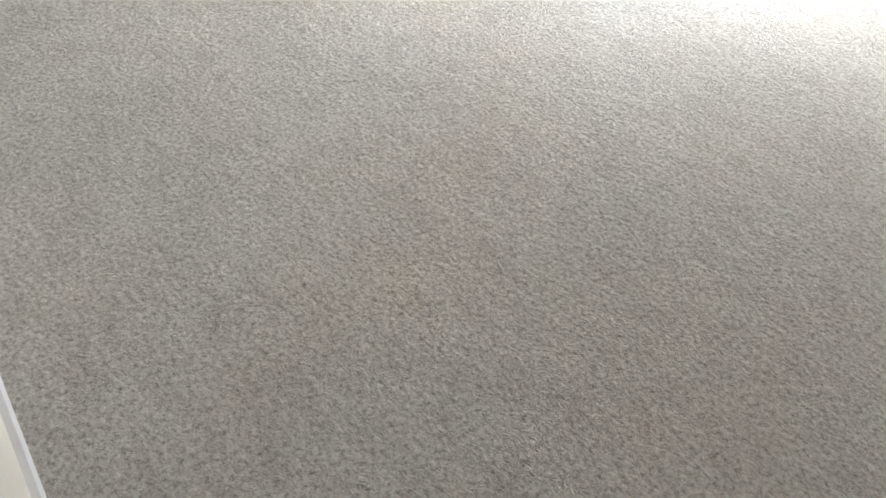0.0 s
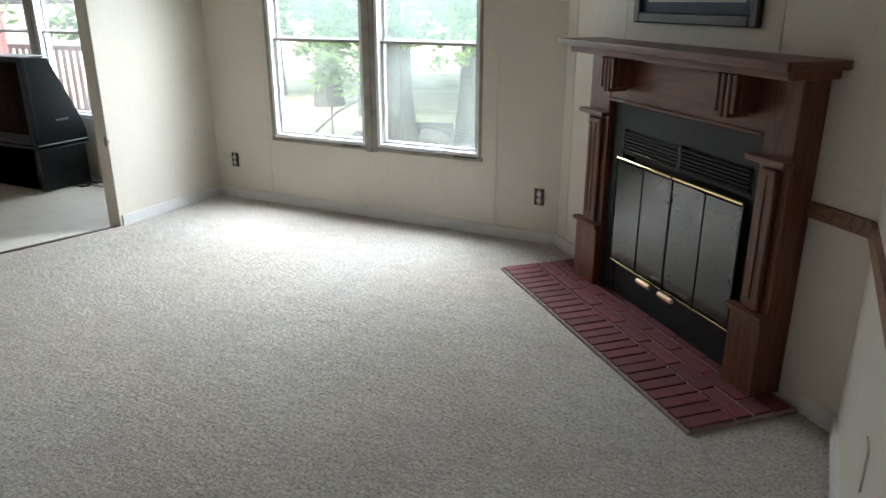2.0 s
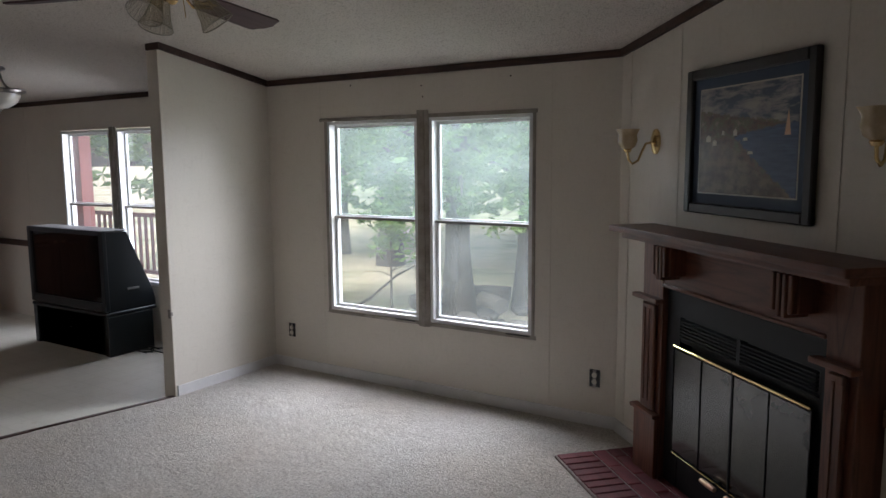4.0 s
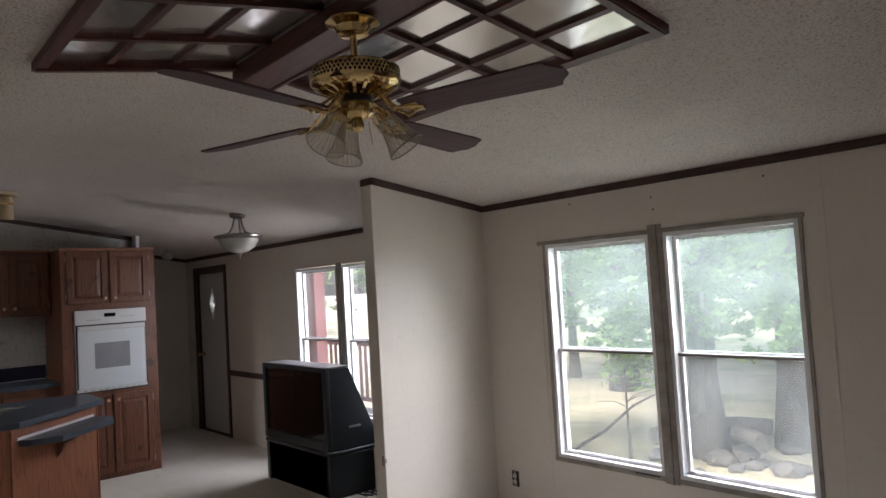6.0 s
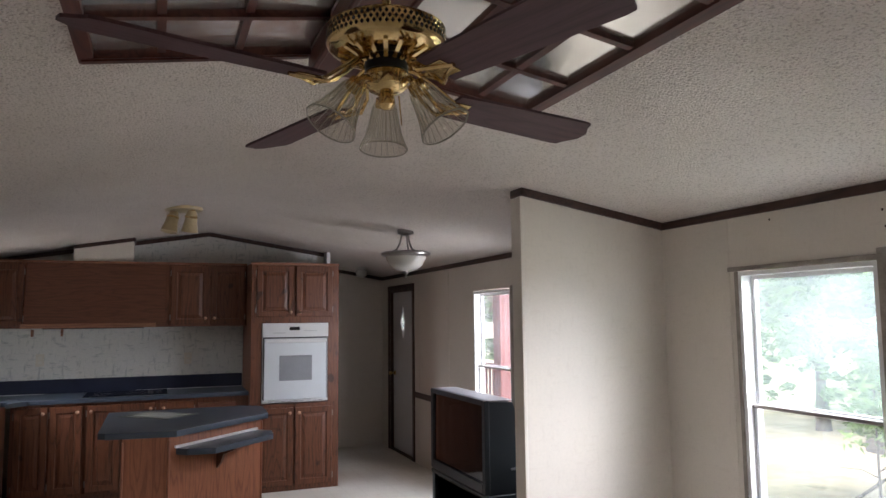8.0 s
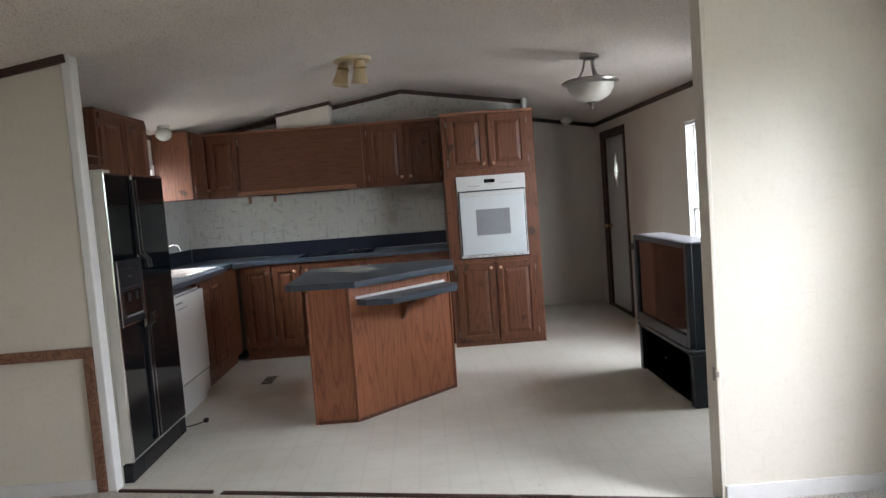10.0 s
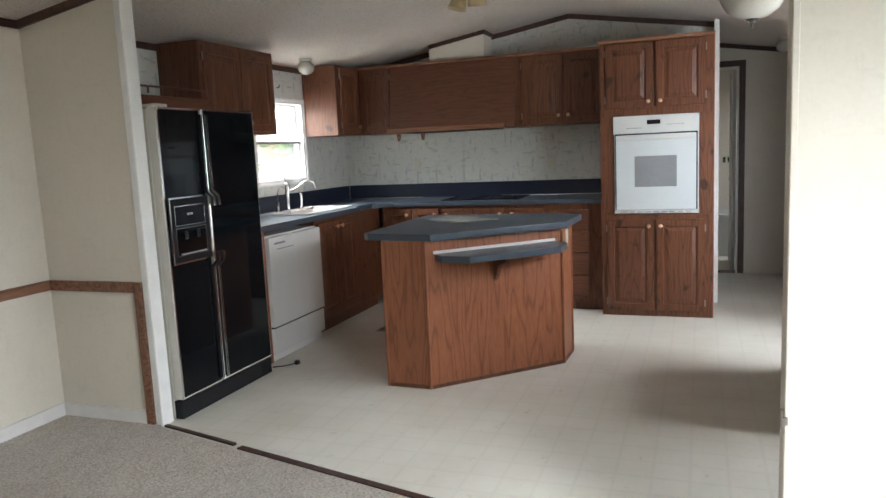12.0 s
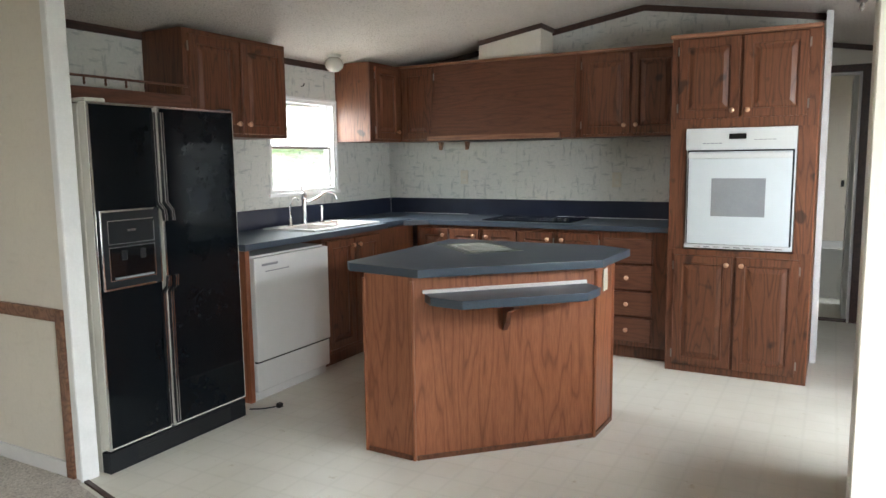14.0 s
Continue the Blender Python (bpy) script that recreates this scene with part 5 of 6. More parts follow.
def sloped(x0, x1, y0, y1, drop0, drop1, bm=None):
    """A slab that follows the ceiling, from drop0 to drop1 below it."""
    bm = bm or bmesh.new()
    pts = [(x0, y0), (x1, y0), (x1, y1), (x0, y1)]
    hi = [bm.verts.new((x, y, ceil_z(y) - drop0)) for x, y in pts]
    lo = [bm.verts.new((x, y, ceil_z(y) - drop1)) for x, y in pts]
    bm.faces.new(hi)
    bm.faces.new(lo[::-1])
    for i in range(4):
        bm.faces.new((lo[i], lo[(i + 1) % 4], hi[(i + 1) % 4], hi[i]))
    return bm


xs = [SKX0 + 0.02, 1.395, 1.755, 2.082, SKX1 - 0.02]
for ya, yb2 in ((SKY0, BY0), (BY1, SKY1)):
    ys = [ya + (yb2 - ya) * k / 3 for k in range(4)]
    for i in range(4):
        for j in range(3):
            part("pane", sloped(xs[i] + 0.001, xs[i + 1] - 0.001, ys[j] + 0.001, ys[j + 1] - 0.001, 0.0, 0.006), M_MIRROR, mp_)
    for x in xs[1:4]:
        part("bar", sloped(x - 0.013, x + 0.013, ya + 0.04, yb2 - (0.0 if yb2 == BY0 else 0.04), 0.0, 0.022), M_REDWOOD, mp_)
    for y in ys[1:3]:
        for i in range(4):
            part("bar", sloped(xs[i] + 0.015, xs[i + 1] - 0.015, y - 0.012, y + 0.012, 0.0, 0.020), M_REDWOOD, mp_)
for x0, x1 in ((SKX0, SKX0 + 0.042), (SKX1 - 0.042, SKX1)):
    for y0, y1 in ((SKY0, BY0), (BY1, SKY1)):
        part("frame", sloped(x0, x1, y0, y1, 0.0, 0.030), M_REDWOOD, mp_)
        part("frame_bead", sloped(x0 + 0.008, x1 - 0.008, y0 + 0.008, y1 - 0.008, 0.030, 0.036), M_REDWOOD, mp_)
for y0, y1 in ((SKY0, SKY0 + 0.042), (SKY1 - 0.042, SKY1)):
    part("frame", sloped(SKX0 + 0.042, SKX1 - 0.042, y0, y1, 0.0, 0.030), M_REDWOOD, mp_)
part("ridge_board", box(SKX0 - 0.005, SKX1 + 0.005, BY0 + 0.018, BY1 - 0.018, HR - 0.098, HR - 0.030, 0.003), M_REDWOOD, mp_, "flat dark red board along the ridge")
for y in (BY0, BY1 - 0.022):
    part("board_edge", box(SKX0 - 0.005, SKX1 + 0.005, y, y + 0.022, HR - 0.105, HR - 0.030, 0.005), M_REDWOOD, mp_)

# ---- ceiling fan ----
FX, FY = 1.885, -2.280
fan = thing("ceiling_fan", pose(FX, FY, 0), "brass ceiling fan with four dark blades and ribbed glass shades", "ceiling fan")
part("canopy", lathe([(0.0, HR - 0.110), (0.082, HR - 0.111), (0.084, HR - 0.117), (0.070, HR - 0.122), (0.056, HR - 0.129), (0.050, HR - 0.143), (0.048, HR - 0.151), (0.032, HR - 0.157), (0.0, HR - 0.158)], 32), M_BRASS, fan, smooth=True)
part("rod", lathe([(0.011, HR - 0.150), (0.011, 2.320)], 12), M_BRASS, fan, smooth=True)
MZ = 2.310
part("motor_housing", lathe([(0.0, MZ + 0.02), (0.02, MZ + 0.018), (0.06, MZ + 0.005), (0.126, MZ), (0.138, MZ - 0.008), (0.138, MZ - 0.050), (0.130, MZ - 0.060), (0.10, MZ - 0.072), (0.0, MZ - 0.075)], 40), M_BRASS, fan, smooth=True)
bm = bmesh.new()
for k in range(64):
    a = 2 * math.pi * k / 64
    for j, z in enumerate((MZ - 0.018, MZ - 0.029, MZ - 0.040)):
        aa = a + (math.pi / 64 if j == 1 else 0)
        c_ = Vector((0.1382 * math.cos(aa), 0.1382 * math.sin(aa), z))
        t_ = Vector((-math.sin(aa), math.cos(aa), 0)) * 0.0042
        o_ = Vector((math.cos(aa), math.sin(aa), 0)) * 0.001
        bm.faces.new([bm.verts.new(c_ + o_ + v) for v in (t_, Vector((0, 0, 0.006)), -t_, Vector((0, 0, -0.006)))])
part("pierced_band", bm, M_TVB, fan, "dark pierced holes")
bm = bmesh.new()
for k in range(20):
    a = 2 * math.pi * k / 20
    d_ = Vector((math.cos(a), math.sin(a), 0))
    beam(Vector((0, 0, MZ - 0.090)) + d_ * 0.055, Vector((0, 0, MZ - 0.070)) + d_ * 0.112, 0.010, 0.006, (0, 0, 1), bm)
part("lower_ribs", bm, M_BRASS, fan)
part("flywheel", lathe([(0.0, MZ - 0.075), (0.050, MZ - 0.075), (0.050, MZ - 0.108), (0.0, MZ - 0.108)], 24), M_TVB, fan, smooth=True)
part("switch_housing", lathe([(0.0, MZ - 0.105), (0.046, MZ - 0.107), (0.050, MZ - 0.115), (0.050, MZ - 0.142), (0.040, MZ - 0.152), (0.028, MZ - 0.158), (0.0, MZ - 0.159)], 28), M_BRASS, fan, smooth=True)
part("bottom_knob", lathe([(0.0, MZ - 0.157), (0.016, MZ - 0.160), (0.020, MZ - 0.178), (0.020, MZ - 0.186), (0.010, MZ - 0.196), (0.0, MZ - 0.198)], 16), M_BRASS, fan, smooth=True)
part("pull_chain", tube([(0.03, 0.02, MZ - 0.17), (0.035, 0.025, MZ - 0.24)], 0.0018, 5), M_BRASS, fan)
BA0 = 17.0
BR = 0.680
for k in range(4):
    rot = pose(0, 0, 2.157, 0, 0, BA0 + 90 * k) @ pose(0, 0, 0, -11, 0, 0)
    outl = [(0.185, -0.052), (0.26, -0.058), (BR - 0.06, -0.070), (BR - 0.035, -0.066), (BR - 0.028, -0.048), (BR, -0.018), (BR, 0.018), (BR - 0.028, 0.048), (BR - 0.035, 0.066), (BR - 0.06, 0.070), (0.26, 0.058), (0.185, 0.052)]
    part("blade", prism(outl, -0.003, 0.004), M_BLADE, fan, m=rot)
    arm = bmesh.new()
    for s in (-1, 1):
        tube([(0.045, 0.0, 0.075), (0.085, 0.012 * s, 0.058), (0.13, 0.034 * s, 0.015), (0.17, 0.036 * s, -0.012), (0.21, 0.014 * s, -0.008), (0.245, 0.0, -0.008)], 0.005, 8, arm)
        tube([(0.10, 0.010 * s, 0.038), (0.135, 0.0, 0.0), (0.17, 0.012 * s, -0.012)], 0.004, 6, arm)
    box(0.175, 0.235, -0.028, 0.028, -0.0075, -0.0035, 0.001, arm)
    part("blade_arm", arm, M_BRASS, fan, "openwork brass blade arm", True, rot)
for k, a in enumerate((166, 286, 46)):
    az = radians(a)
    d_ = Vector((math.cos(az), math.sin(az), 0))
    p_ = Vector((0, 0, MZ - 0.128)) + d_ * 0.042
    part("lamp_arm", tube([p_ - d_ * 0.02, p_ + d_ * 0.02 + Vector((0, 0, -0.005)), p_ + d_ * 0.035 + Vector((0, 0, -0.022))], 0.009, 8), M_BRASS, fan, smooth=True)
    mm = Matrix.Translation(p_ + d_ * 0.035 + Vector((0, 0, -0.022))) @ (-d_ * 0.66 + Vector((0, 0, 1))).to_track_quat("Z", "Y").to_matrix().to_4x4() @ Matrix.Scale(0.90, 4)
    part("shade_rim", lathe([(0.0640, -0.1365), (0.0660, -0.1350), (0.0675, -0.1375), (0.0655, -0.1400), (0.0640, -0.1365)], 48), M_RIM, fan, "thick glass rim of the shade", True, mm)
    fl = bmesh.new()
    for q in range(22):
        qa = 2 * math.pi * q / 22
        tube([(r_ * math.cos(qa), r_ * math.sin(qa), z_) for r_, z_ in ((0.0325, -0.022), (0.0405, -0.06), (0.0505, -0.100), (0.0645, -0.132))], 0.0009, 4, fl)
    part("shade_fluting", fl, M_RIM, fan, "moulded glass fluting", False, mm)
    part("socket", lathe([(0.0, 0.006), (0.024, 0.004), (0.026, -0.018), (0.0, -0.02)], 16), M_BRASS, fan, smooth=True, m=mm)
    part("shade", lathe([(0.026, -0.008), (0.032, -0.02), (0.040, -0.06), (0.050, -0.100), (0.064, -0.132), (0.066, -0.136), (0.063, -0.1385), (0.047, -0.100), (0.037, -0.06), (0.029, -0.02)], 96, ribs=0.03, rib_n=24), M_SHADE, fan, smooth=True, m=mm)

# ---- fireplace in the diagonal wall ----
fp = thing("fireplace_mantel", pose(D0, 0, 0, 0, 0, -45), "reddish stained wood fireplace mantel standing on the brick hearth", "fireplace")
FL, FR, OL, OR_ = 0.500, 1.865, 0.685, 1.720      # outer edges and opening
HZ = 0.030
for x0, x1 in ((FL, OL), (OR_, FR)):
    part("pilaster", box(x0, x1, -0.115, -0.001, HZ, 1.190, 0.003), M_MANTELV, fp)
    part("pilaster_face", box(x0 + 0.035, x1 - 0.035, -0.138, -0.115, 0.36, 0.885, 0.006), M_MANTELV, fp)
    part("plinth", box(x0 - 0.012, x1 + 0.008, -0.145, -0.115, HZ, 0.335, 0.004), M_MANTELV, fp)
    part("plinth_cap", box(x0 - 0.030, x1 + 0.014, -0.160, -0.115, 0.335, 0.355, 0.007, seg=2), M_MANTEL, fp)
    part("capital", box(x0 - 0.030, x1 + 0.014, -0.160, -0.115, 0.900, 0.922, 0.007, seg=2), M_MANTEL, fp)
    part("flute", box(x0 + 0.060, x0 + 0.072, -0.143, -0.138, 0.40, 0.86, 0.002), M_MANTELV, fp)
    part("flute", box(x0 + 0.100, x0 + 0.112, -0.143, -0.138, 0.40, 0.86, 0.002), M_MANTELV, fp)
part("frieze", box(OL, OR_, -0.110, -0.001, 0.980, 1.190, 0.002), M_MANTEL, fp)
part("frieze_bead", box(OL, OR_, -0.122, -0.110, 0.980, 0.997, 0.005), M_MANTEL, fp)
part("shelf", box(0.392, 1.935, -0.255, -0.001, 1.222, 1.254, 0.008, seg=2), M_MANTEL, fp)
part("shelf_moulding", box(0.430, 1.900, -0.205, -0.001, 1.190, 1.222, 0.010, seg=2), M_MANTEL, fp)
for xc in (0.805, 1.61):
    bm = bmesh.new()
    for k in range(4):
        box(xc - 0.055 + k * 0.030, xc - 0.035 + k * 0.030, -0.215, -0.115, 1.055 - 0.018 * (1.5 - abs(k - 1.5)), 1.190, 0.004, bm)
    box(xc - 0.050, xc + 0.065, -0.19, -0.115, 1.06, 1.190, bm=bm)
    part("corbel", bm, M_MANTELV, fp)
fb = thing("fireplace_insert", pose(D0, 0, 0, 0, 0, -45), "black metal fireplace insert with dark glass doors and brass strips", "fireplace")
GL, GR, GZ0, GZ1 = 0.795, 1.670, 0.215, 0.718
for xa, xb, ya, za, zb in ((OL, GL, -0.085, HZ, 0.980), (GR, OR_, -0.085, HZ, 0.980), (GL, GR, -0.085, 0.857, 0.980),
                           (GL, GR, -0.080, HZ, GZ0 - 0.03), (GL, GR, -0.080, GZ1 + 0.02, 0.755)):
    part("surround_plate", box(xa, xb, ya, -0.001, za, zb), M_BLACK, fb)
for z0, z1, n_ in ((0.760, 0.852, 6),):
    for xa, xb in ((GL + 0.01, (GL + GR) / 2 - 0.012), ((GL + GR) / 2 + 0.012, GR - 0.01)):
        for k in range(n_):
            z = z0 + (z1 - z0) * (k + 0.5) / n_
            part("louvre", beam((xa, -0.088, z), (xb, -0.088, z), 0.014, 0.008, (0, -0.5, 1)), M_BLACK, fb)
part("louvre_back", box(GL, GR, -0.060, -0.050, 0.755, 0.857), M_TVB, fb)
part("louvre_bar", box((GL + GR) / 2 - 0.012, (GL + GR) / 2 + 0.012, -0.094, -0.06, 0.755, 0.857), M_BLACK, fb)
part("firebox", swept([(-0.02, GZ0 - 0.03), (0.0, GZ0 - 0.03), (0.0, GZ1 + 0.02), (-0.02, GZ1 + 0.02)], "x", GL, GR), M_TVB, fb)
part("log_ash", box(GL + 0.15, GR - 0.15, -0.055, -0.025, GZ0 - 0.03, GZ0 + 0.05, 0.01), M_BARK, fb)
pw = (GR - GL) / 4
for k in range(4):
    x0 = GL + k * pw
    g = part("glass_panel", box(x0 + 0.002, x0 + pw - 0.002, -0.112, -0.107, GZ0 + 0.012, GZ1 - 0.010), M_FIREGLASS, fb, "dark glass panel, smudged, with grey-green reflections in its colour")
    part("panel_edge", box(x0 - (0.005 if k == 2 else 0.0008), x0 + (0.005 if k == 2 else 0.0008), -0.116, -0.104, GZ0, GZ1, 0.0005), M_BLACK, fb)
part("panel_edge", box(GR - 0.004, GR + 0.004, -0.116, -0.104, GZ0, GZ1, 0.001), M_BLACK, fb)
for xa, xb in ((GL, (GL + GR) / 2 - 0.006), ((GL + GR) / 2 + 0.006, GR)):
    part("brass_strip", box(xa, xb, -0.122, -0.104, GZ1, GZ1 + 0.011, 0.003), M_BRASS, fb, "brass strip above the doors")
    part("brass_strip", box(xa, xb, -0.114, -0.104, GZ0 - 0.006, GZ0, 0.002), M_BRASS, fb, "brass strip below the doors")
mc = (GL + GR) / 2
for s in (-1, 1):
    part("handle", lathe([(0.0, -0.052), (0.011, -0.048), (0.013, 0.0), (0.011, 0.048), (0.0, 0.052)], 12), M_COPPER, fb, "copper-coloured door handle", True, Matrix.Translation((mc + s * 0.085, -0.150, GZ0 - 0.002)) @ pose(0, 0, 0, 0, 90, 0))
    part("handle_post", box(mc + s * 0.085 - 0.006, mc + s * 0.085 + 0.006, -0.150, -0.116, GZ0 - 0.008, GZ0 + 0.004, 0.002), M_BLACK, fb)

# framed picture above the mantel
pic = thing("framed_picture", pose(D0, 0, 0, 0, 0, -45), "dark framed harbour painting on the wall above the mantel", "picture")
PL, PR, PZ0, PZ1 = 0.695, 1.510, 1.335, 1.970
bm = bmesh.new()
fw = 0.045
for x0, x1, z0, z1 in ((PL, PL + fw, PZ0, PZ1), (PR - fw, PR, PZ0, PZ1), (PL + fw, PR - fw, PZ1 - fw, PZ1), (PL + fw, PR - fw, PZ0, PZ0 + fw)):
    box(x0, x1, -0.032, -0.002, z0, z1, 0.006, bm)
part("frame", bm, plain("dark_frame_lacquer", (0.012, 0.009, 0.009), 0.35), pic)
part("mat", box(PL + fw, PR - fw, -0.012, -0.008, PZ0 + fw, PZ1 - fw), plain("slate_blue_mat", (0.05, 0.075, 0.12), 0.7), pic)
ml = 0.095
part("mat_line", box(PL + ml - 0.006, PR - ml + 0.006, -0.0135, -0.012, PZ0 + ml - 0.006, PZ1 - ml + 0.006), M_PLATE, pic)
PAX0, PAX1, PAZ0, PAZ1 = PL + ml, PR - ml, PZ0 + ml, PZ1 - ml


def picture_mat():
    m, nt, p = nodes_of("harbour_painting")
    tc = nt.nodes.new("ShaderNodeTexCoord")
    sep = nt.nodes.new("ShaderNodeSeparateXYZ")
    nt.links.new(tc.outputs["Generated"], sep.inputs[0])
    cl = noise_fac(nt, 4.5, (1, 1, 2.4), 5, 0.6, 0.4, "Generated")
    skyc = ramp(nt, cl, [(0.42, (0.05, 0.075, 0.12)), (0.52, (0.26, 0.25, 0.25)), (0.62, (0.40, 0.37, 0.34))])
    tn = noise_fac(nt, 13, (1, 1, 1), 5, 0.7, 0.3, "Generated")
    town = ramp(nt, tn, [(0.36, (0.03, 0.025, 0.02)), (0.48, (0.14, 0.07, 0.05)), (0.56, (0.10, 0.11, 0.06)), (0.66, (0.30, 0.22, 0.17))])
    wt = noise_fac(nt, 7, (1, 1, 6), 3, 0.5, 0, "Generated")
    water = ramp(nt, wt, [(0.35, (0.025, 0.05, 0.12)), (0.65, (0.07, 0.11, 0.20))])
    sandn = noise_fac(nt, 9, (1, 1, 1), 4, 0.6, 0, "Generated")
    sand = ramp(nt, sandn, [(0.4, (0.06, 0.04, 0.028)), (0.6, (0.20, 0.15, 0.11))])

    def edge(a, b, c, soft=0.02):
        """1 above the line z = a + b*x, roughened by c."""
        mm = nt.nodes.new("ShaderNodeMath")
        mm.operation = "MULTIPLY_ADD"
        nt.links.new(sep.outputs[0], mm.inputs[0])
        mm.inputs[1].default_value, mm.inputs[2].default_value = b, a
        nz = nt.nodes.new("ShaderNodeMath")
        nz.operation = "MULTIPLY_ADD"
        nt.links.new(tn, nz.inputs[0])
        nz.inputs[1].default_value = c
        nt.links.new(mm.outputs[0], nz.inputs[2])
        df = nt.nodes.new("ShaderNodeMath")
        df.operation = "SUBTRACT"
        nt.links.new(sep.outputs[2], df.inputs[0])
        nt.links.new(nz.outputs[0], df.inputs[1])
        return ramp(nt, df.outputs[0], [(0.0, (0, 0, 0)), (soft, (1, 1, 1))])

    land = mixc(nt, edge(0.52, -0.75, 0.35), sand, town)
    base = mixc(nt, edge(0.80, -0.95, 0.2), land, water)
    base = mixc(nt, edge(0.40, 0.18, 0.12), base, town)
    col = mixc(nt, edge(0.70, -0.18, 0.18), base, skyc)
    nt.links.new(col, p.inputs["Base Color"])
    p.inputs["Roughness"].default_value = 0.3
    return m


part("painting", box(PAX0, PAX1, -0.0150, -0.0135, PAZ0, PAZ1), picture_mat(), pic, "harbour town, hills, blue water and cloudy sky")
for x, z, w_, h_ in ((0.06, 0.40, 0.035, 0.03), (0.12, 0.37, 0.03, 0.026), (0.20, 0.45, 0.018, 0.018), (0.30, 0.44, 0.025, 0.03), (0.38, 0.40, 0.03, 0.012), (0.42, 0.30, 0.035, 0.012)):
    xa, za = PAX0 + x * 0.8, PAZ0 + z * 0.55
    hp = [(xa, za), (xa + w_, za), (xa + w_, za + h_ * 0.7), (xa + w_ / 2, za + h_), (xa, za + h_ * 0.7)] if h_ > 0.02 else [(xa, za), (xa + w_, za), (xa + w_ * 0.9, za + h_), (xa + w_ * 0.1, za + h_)]
    bm = bmesh.new()
    bm.faces.new([bm.verts.new((a, -0.0152, b)) for a, b in hp])
    part("painted_house" if h_ > 0.015 else "painted_boat", bm, M_PLATE, pic)
bm = bmesh.new()
xa, za = PAX0 + 0.55, PAZ0 + 0.235
bm.faces.new([bm.verts.new((a, -0.0152, b)) for a, b in ((xa, za), (xa + 0.035, za), (xa + 0.018, za + 0.10))])
part("painted_sail", bm, M_COPPER, pic)

# wall sconce, one each side of the picture


def sconce(x, s):
    sc = thing("wall_sconce", pose(D0, 0, 0, 0, 0, -45) @ pose(x, 0, 1.665), "brass wall sconce with an amber tulip glass shade", "sconce", "brass sconces")
    part("backplate", lathe([(0.0, 0.0), (0.052, 0.0), (0.050, 0.008), (0.036, 0.016), (0.018, 0.022), (0.0, 0.024)], 28), M_BRASS, sc, smooth=True, m=pose(0, -0.002, 0, 90) @ Matrix.Diagonal((0.85, 1.25, 1, 1)))
    part("arm", tube([(0, -0.02, 0.0), (0.0, -0.06, -0.01), (-0.01 * s, -0.075, -0.05), (-0.02 * s, -0.09, -0.095), (-0.03 * s, -0.115, -0.11), (-0.035 * s, -0.135, -0.09), (-0.037 * s, -0.14, -0.05)], 0.006, 10), M_BRASS, sc, smooth=True)
    mm = Matrix.Translation((-0.037 * s, -0.14, -0.045))
    part("cup", lathe([(0.0, -0.01), (0.014, -0.008), (0.022, 0.004), (0.018, 0.012), (0.0, 0.013)], 16), M_BRASS, sc, smooth=True, m=mm)
    part("shade", lathe([(0.016, 0.008), (0.036, 0.022), (0.046, 0.05), (0.042, 0.078), (0.050, 0.098), (0.058, 0.108), (0.055, 0.108), (0.039, 0.080), (0.042, 0.05), (0.032, 0.026)], 32, ribs=0.05, rib_n=6), surf("amber_shade_glass", (0.50, 0.38, 0.22), (0.62, 0.50, 0.33), 20, 0.25), sc, smooth=True, m=mm)
    return sc


sconce(0.385, 1)
sconce(1.86, -1)

# outlets with their cover plates gone
for x in (0.178, 2.590):
    o = thing("bare_outlet", pose(x, 0, 0.300), "bare wall outlet without its cover, in a dark box opening", "outlet", "bare outlets")
    part("box", box(-0.032, 0.032, -0.004, 0.0, -0.052, 0.052, 0.001), M_TVB, o)
    part("strap", box(-0.010, 0.010, -0.009, -0.004, -0.048, 0.048, 0.001), M_NICKEL, o)
    for z in (-0.020, 0.020):
        part("socket", lathe([(0.0, 0.0), (0.016, 0.0), (0.015, 0.006), (0.0, 0.007)], 14), M_PLATE, o, m=pose(0, -0.008, z, 90))
sw = thing("light_switch", pose(XE, -2.30, 0.40), "ivory plate on the wall by the chair rail", "outlet")
part("plate", box(-0.006, 0, -0.035, 0.035, -0.058, 0.058, 0.002), M_PLATE, sw)
latch = thing("gate_latch", pose(0.0, -0.935, 0.58), "small metal latch plate on the end of the stub wall", "latch")
part("plate", box(-0.02, 0.004, -0.018, -0.010, -0.03, 0.03, 0.001), M_NICKEL, latch)
part("catch", box(0.004, 0.010, -0.016, 0.0, -0.012, 0.012, 0.001), M_NICKEL, latch)
# curtain-rod holes and hooks above the living room window
for x, z in ((1.385, 2.06), (0.80, 2.095), (2.03, 2.08), (1.395, 1.99)):
    tagged(part("nail_hole", lathe([(0.0, 0.0), (0.006, 0.0), (0.004, 0.003), (0.0, 0.004)], 8), M_TRIM, m=pose(x, 0, z, 90)), "small rusty screw stuck in the wall over the window", "screw", "wall screws")

# hearth: bricks in a mortar bed
hearth = structure(new("hearth"), "raised red brick hearth with grey mortar, on the floor before the fireplace")
hearth.matrix_world = pose(D0, 0, 0, 0, 0, -45)
HX0, HX1, HY0, HY1 = 0.290, 1.985, -0.490, -0.020
part("mortar_bed", box(HX0, HX1, HY0, HY1, 0.0, 0.026, 0.003), M_MORTAR, hearth)
bs = {}


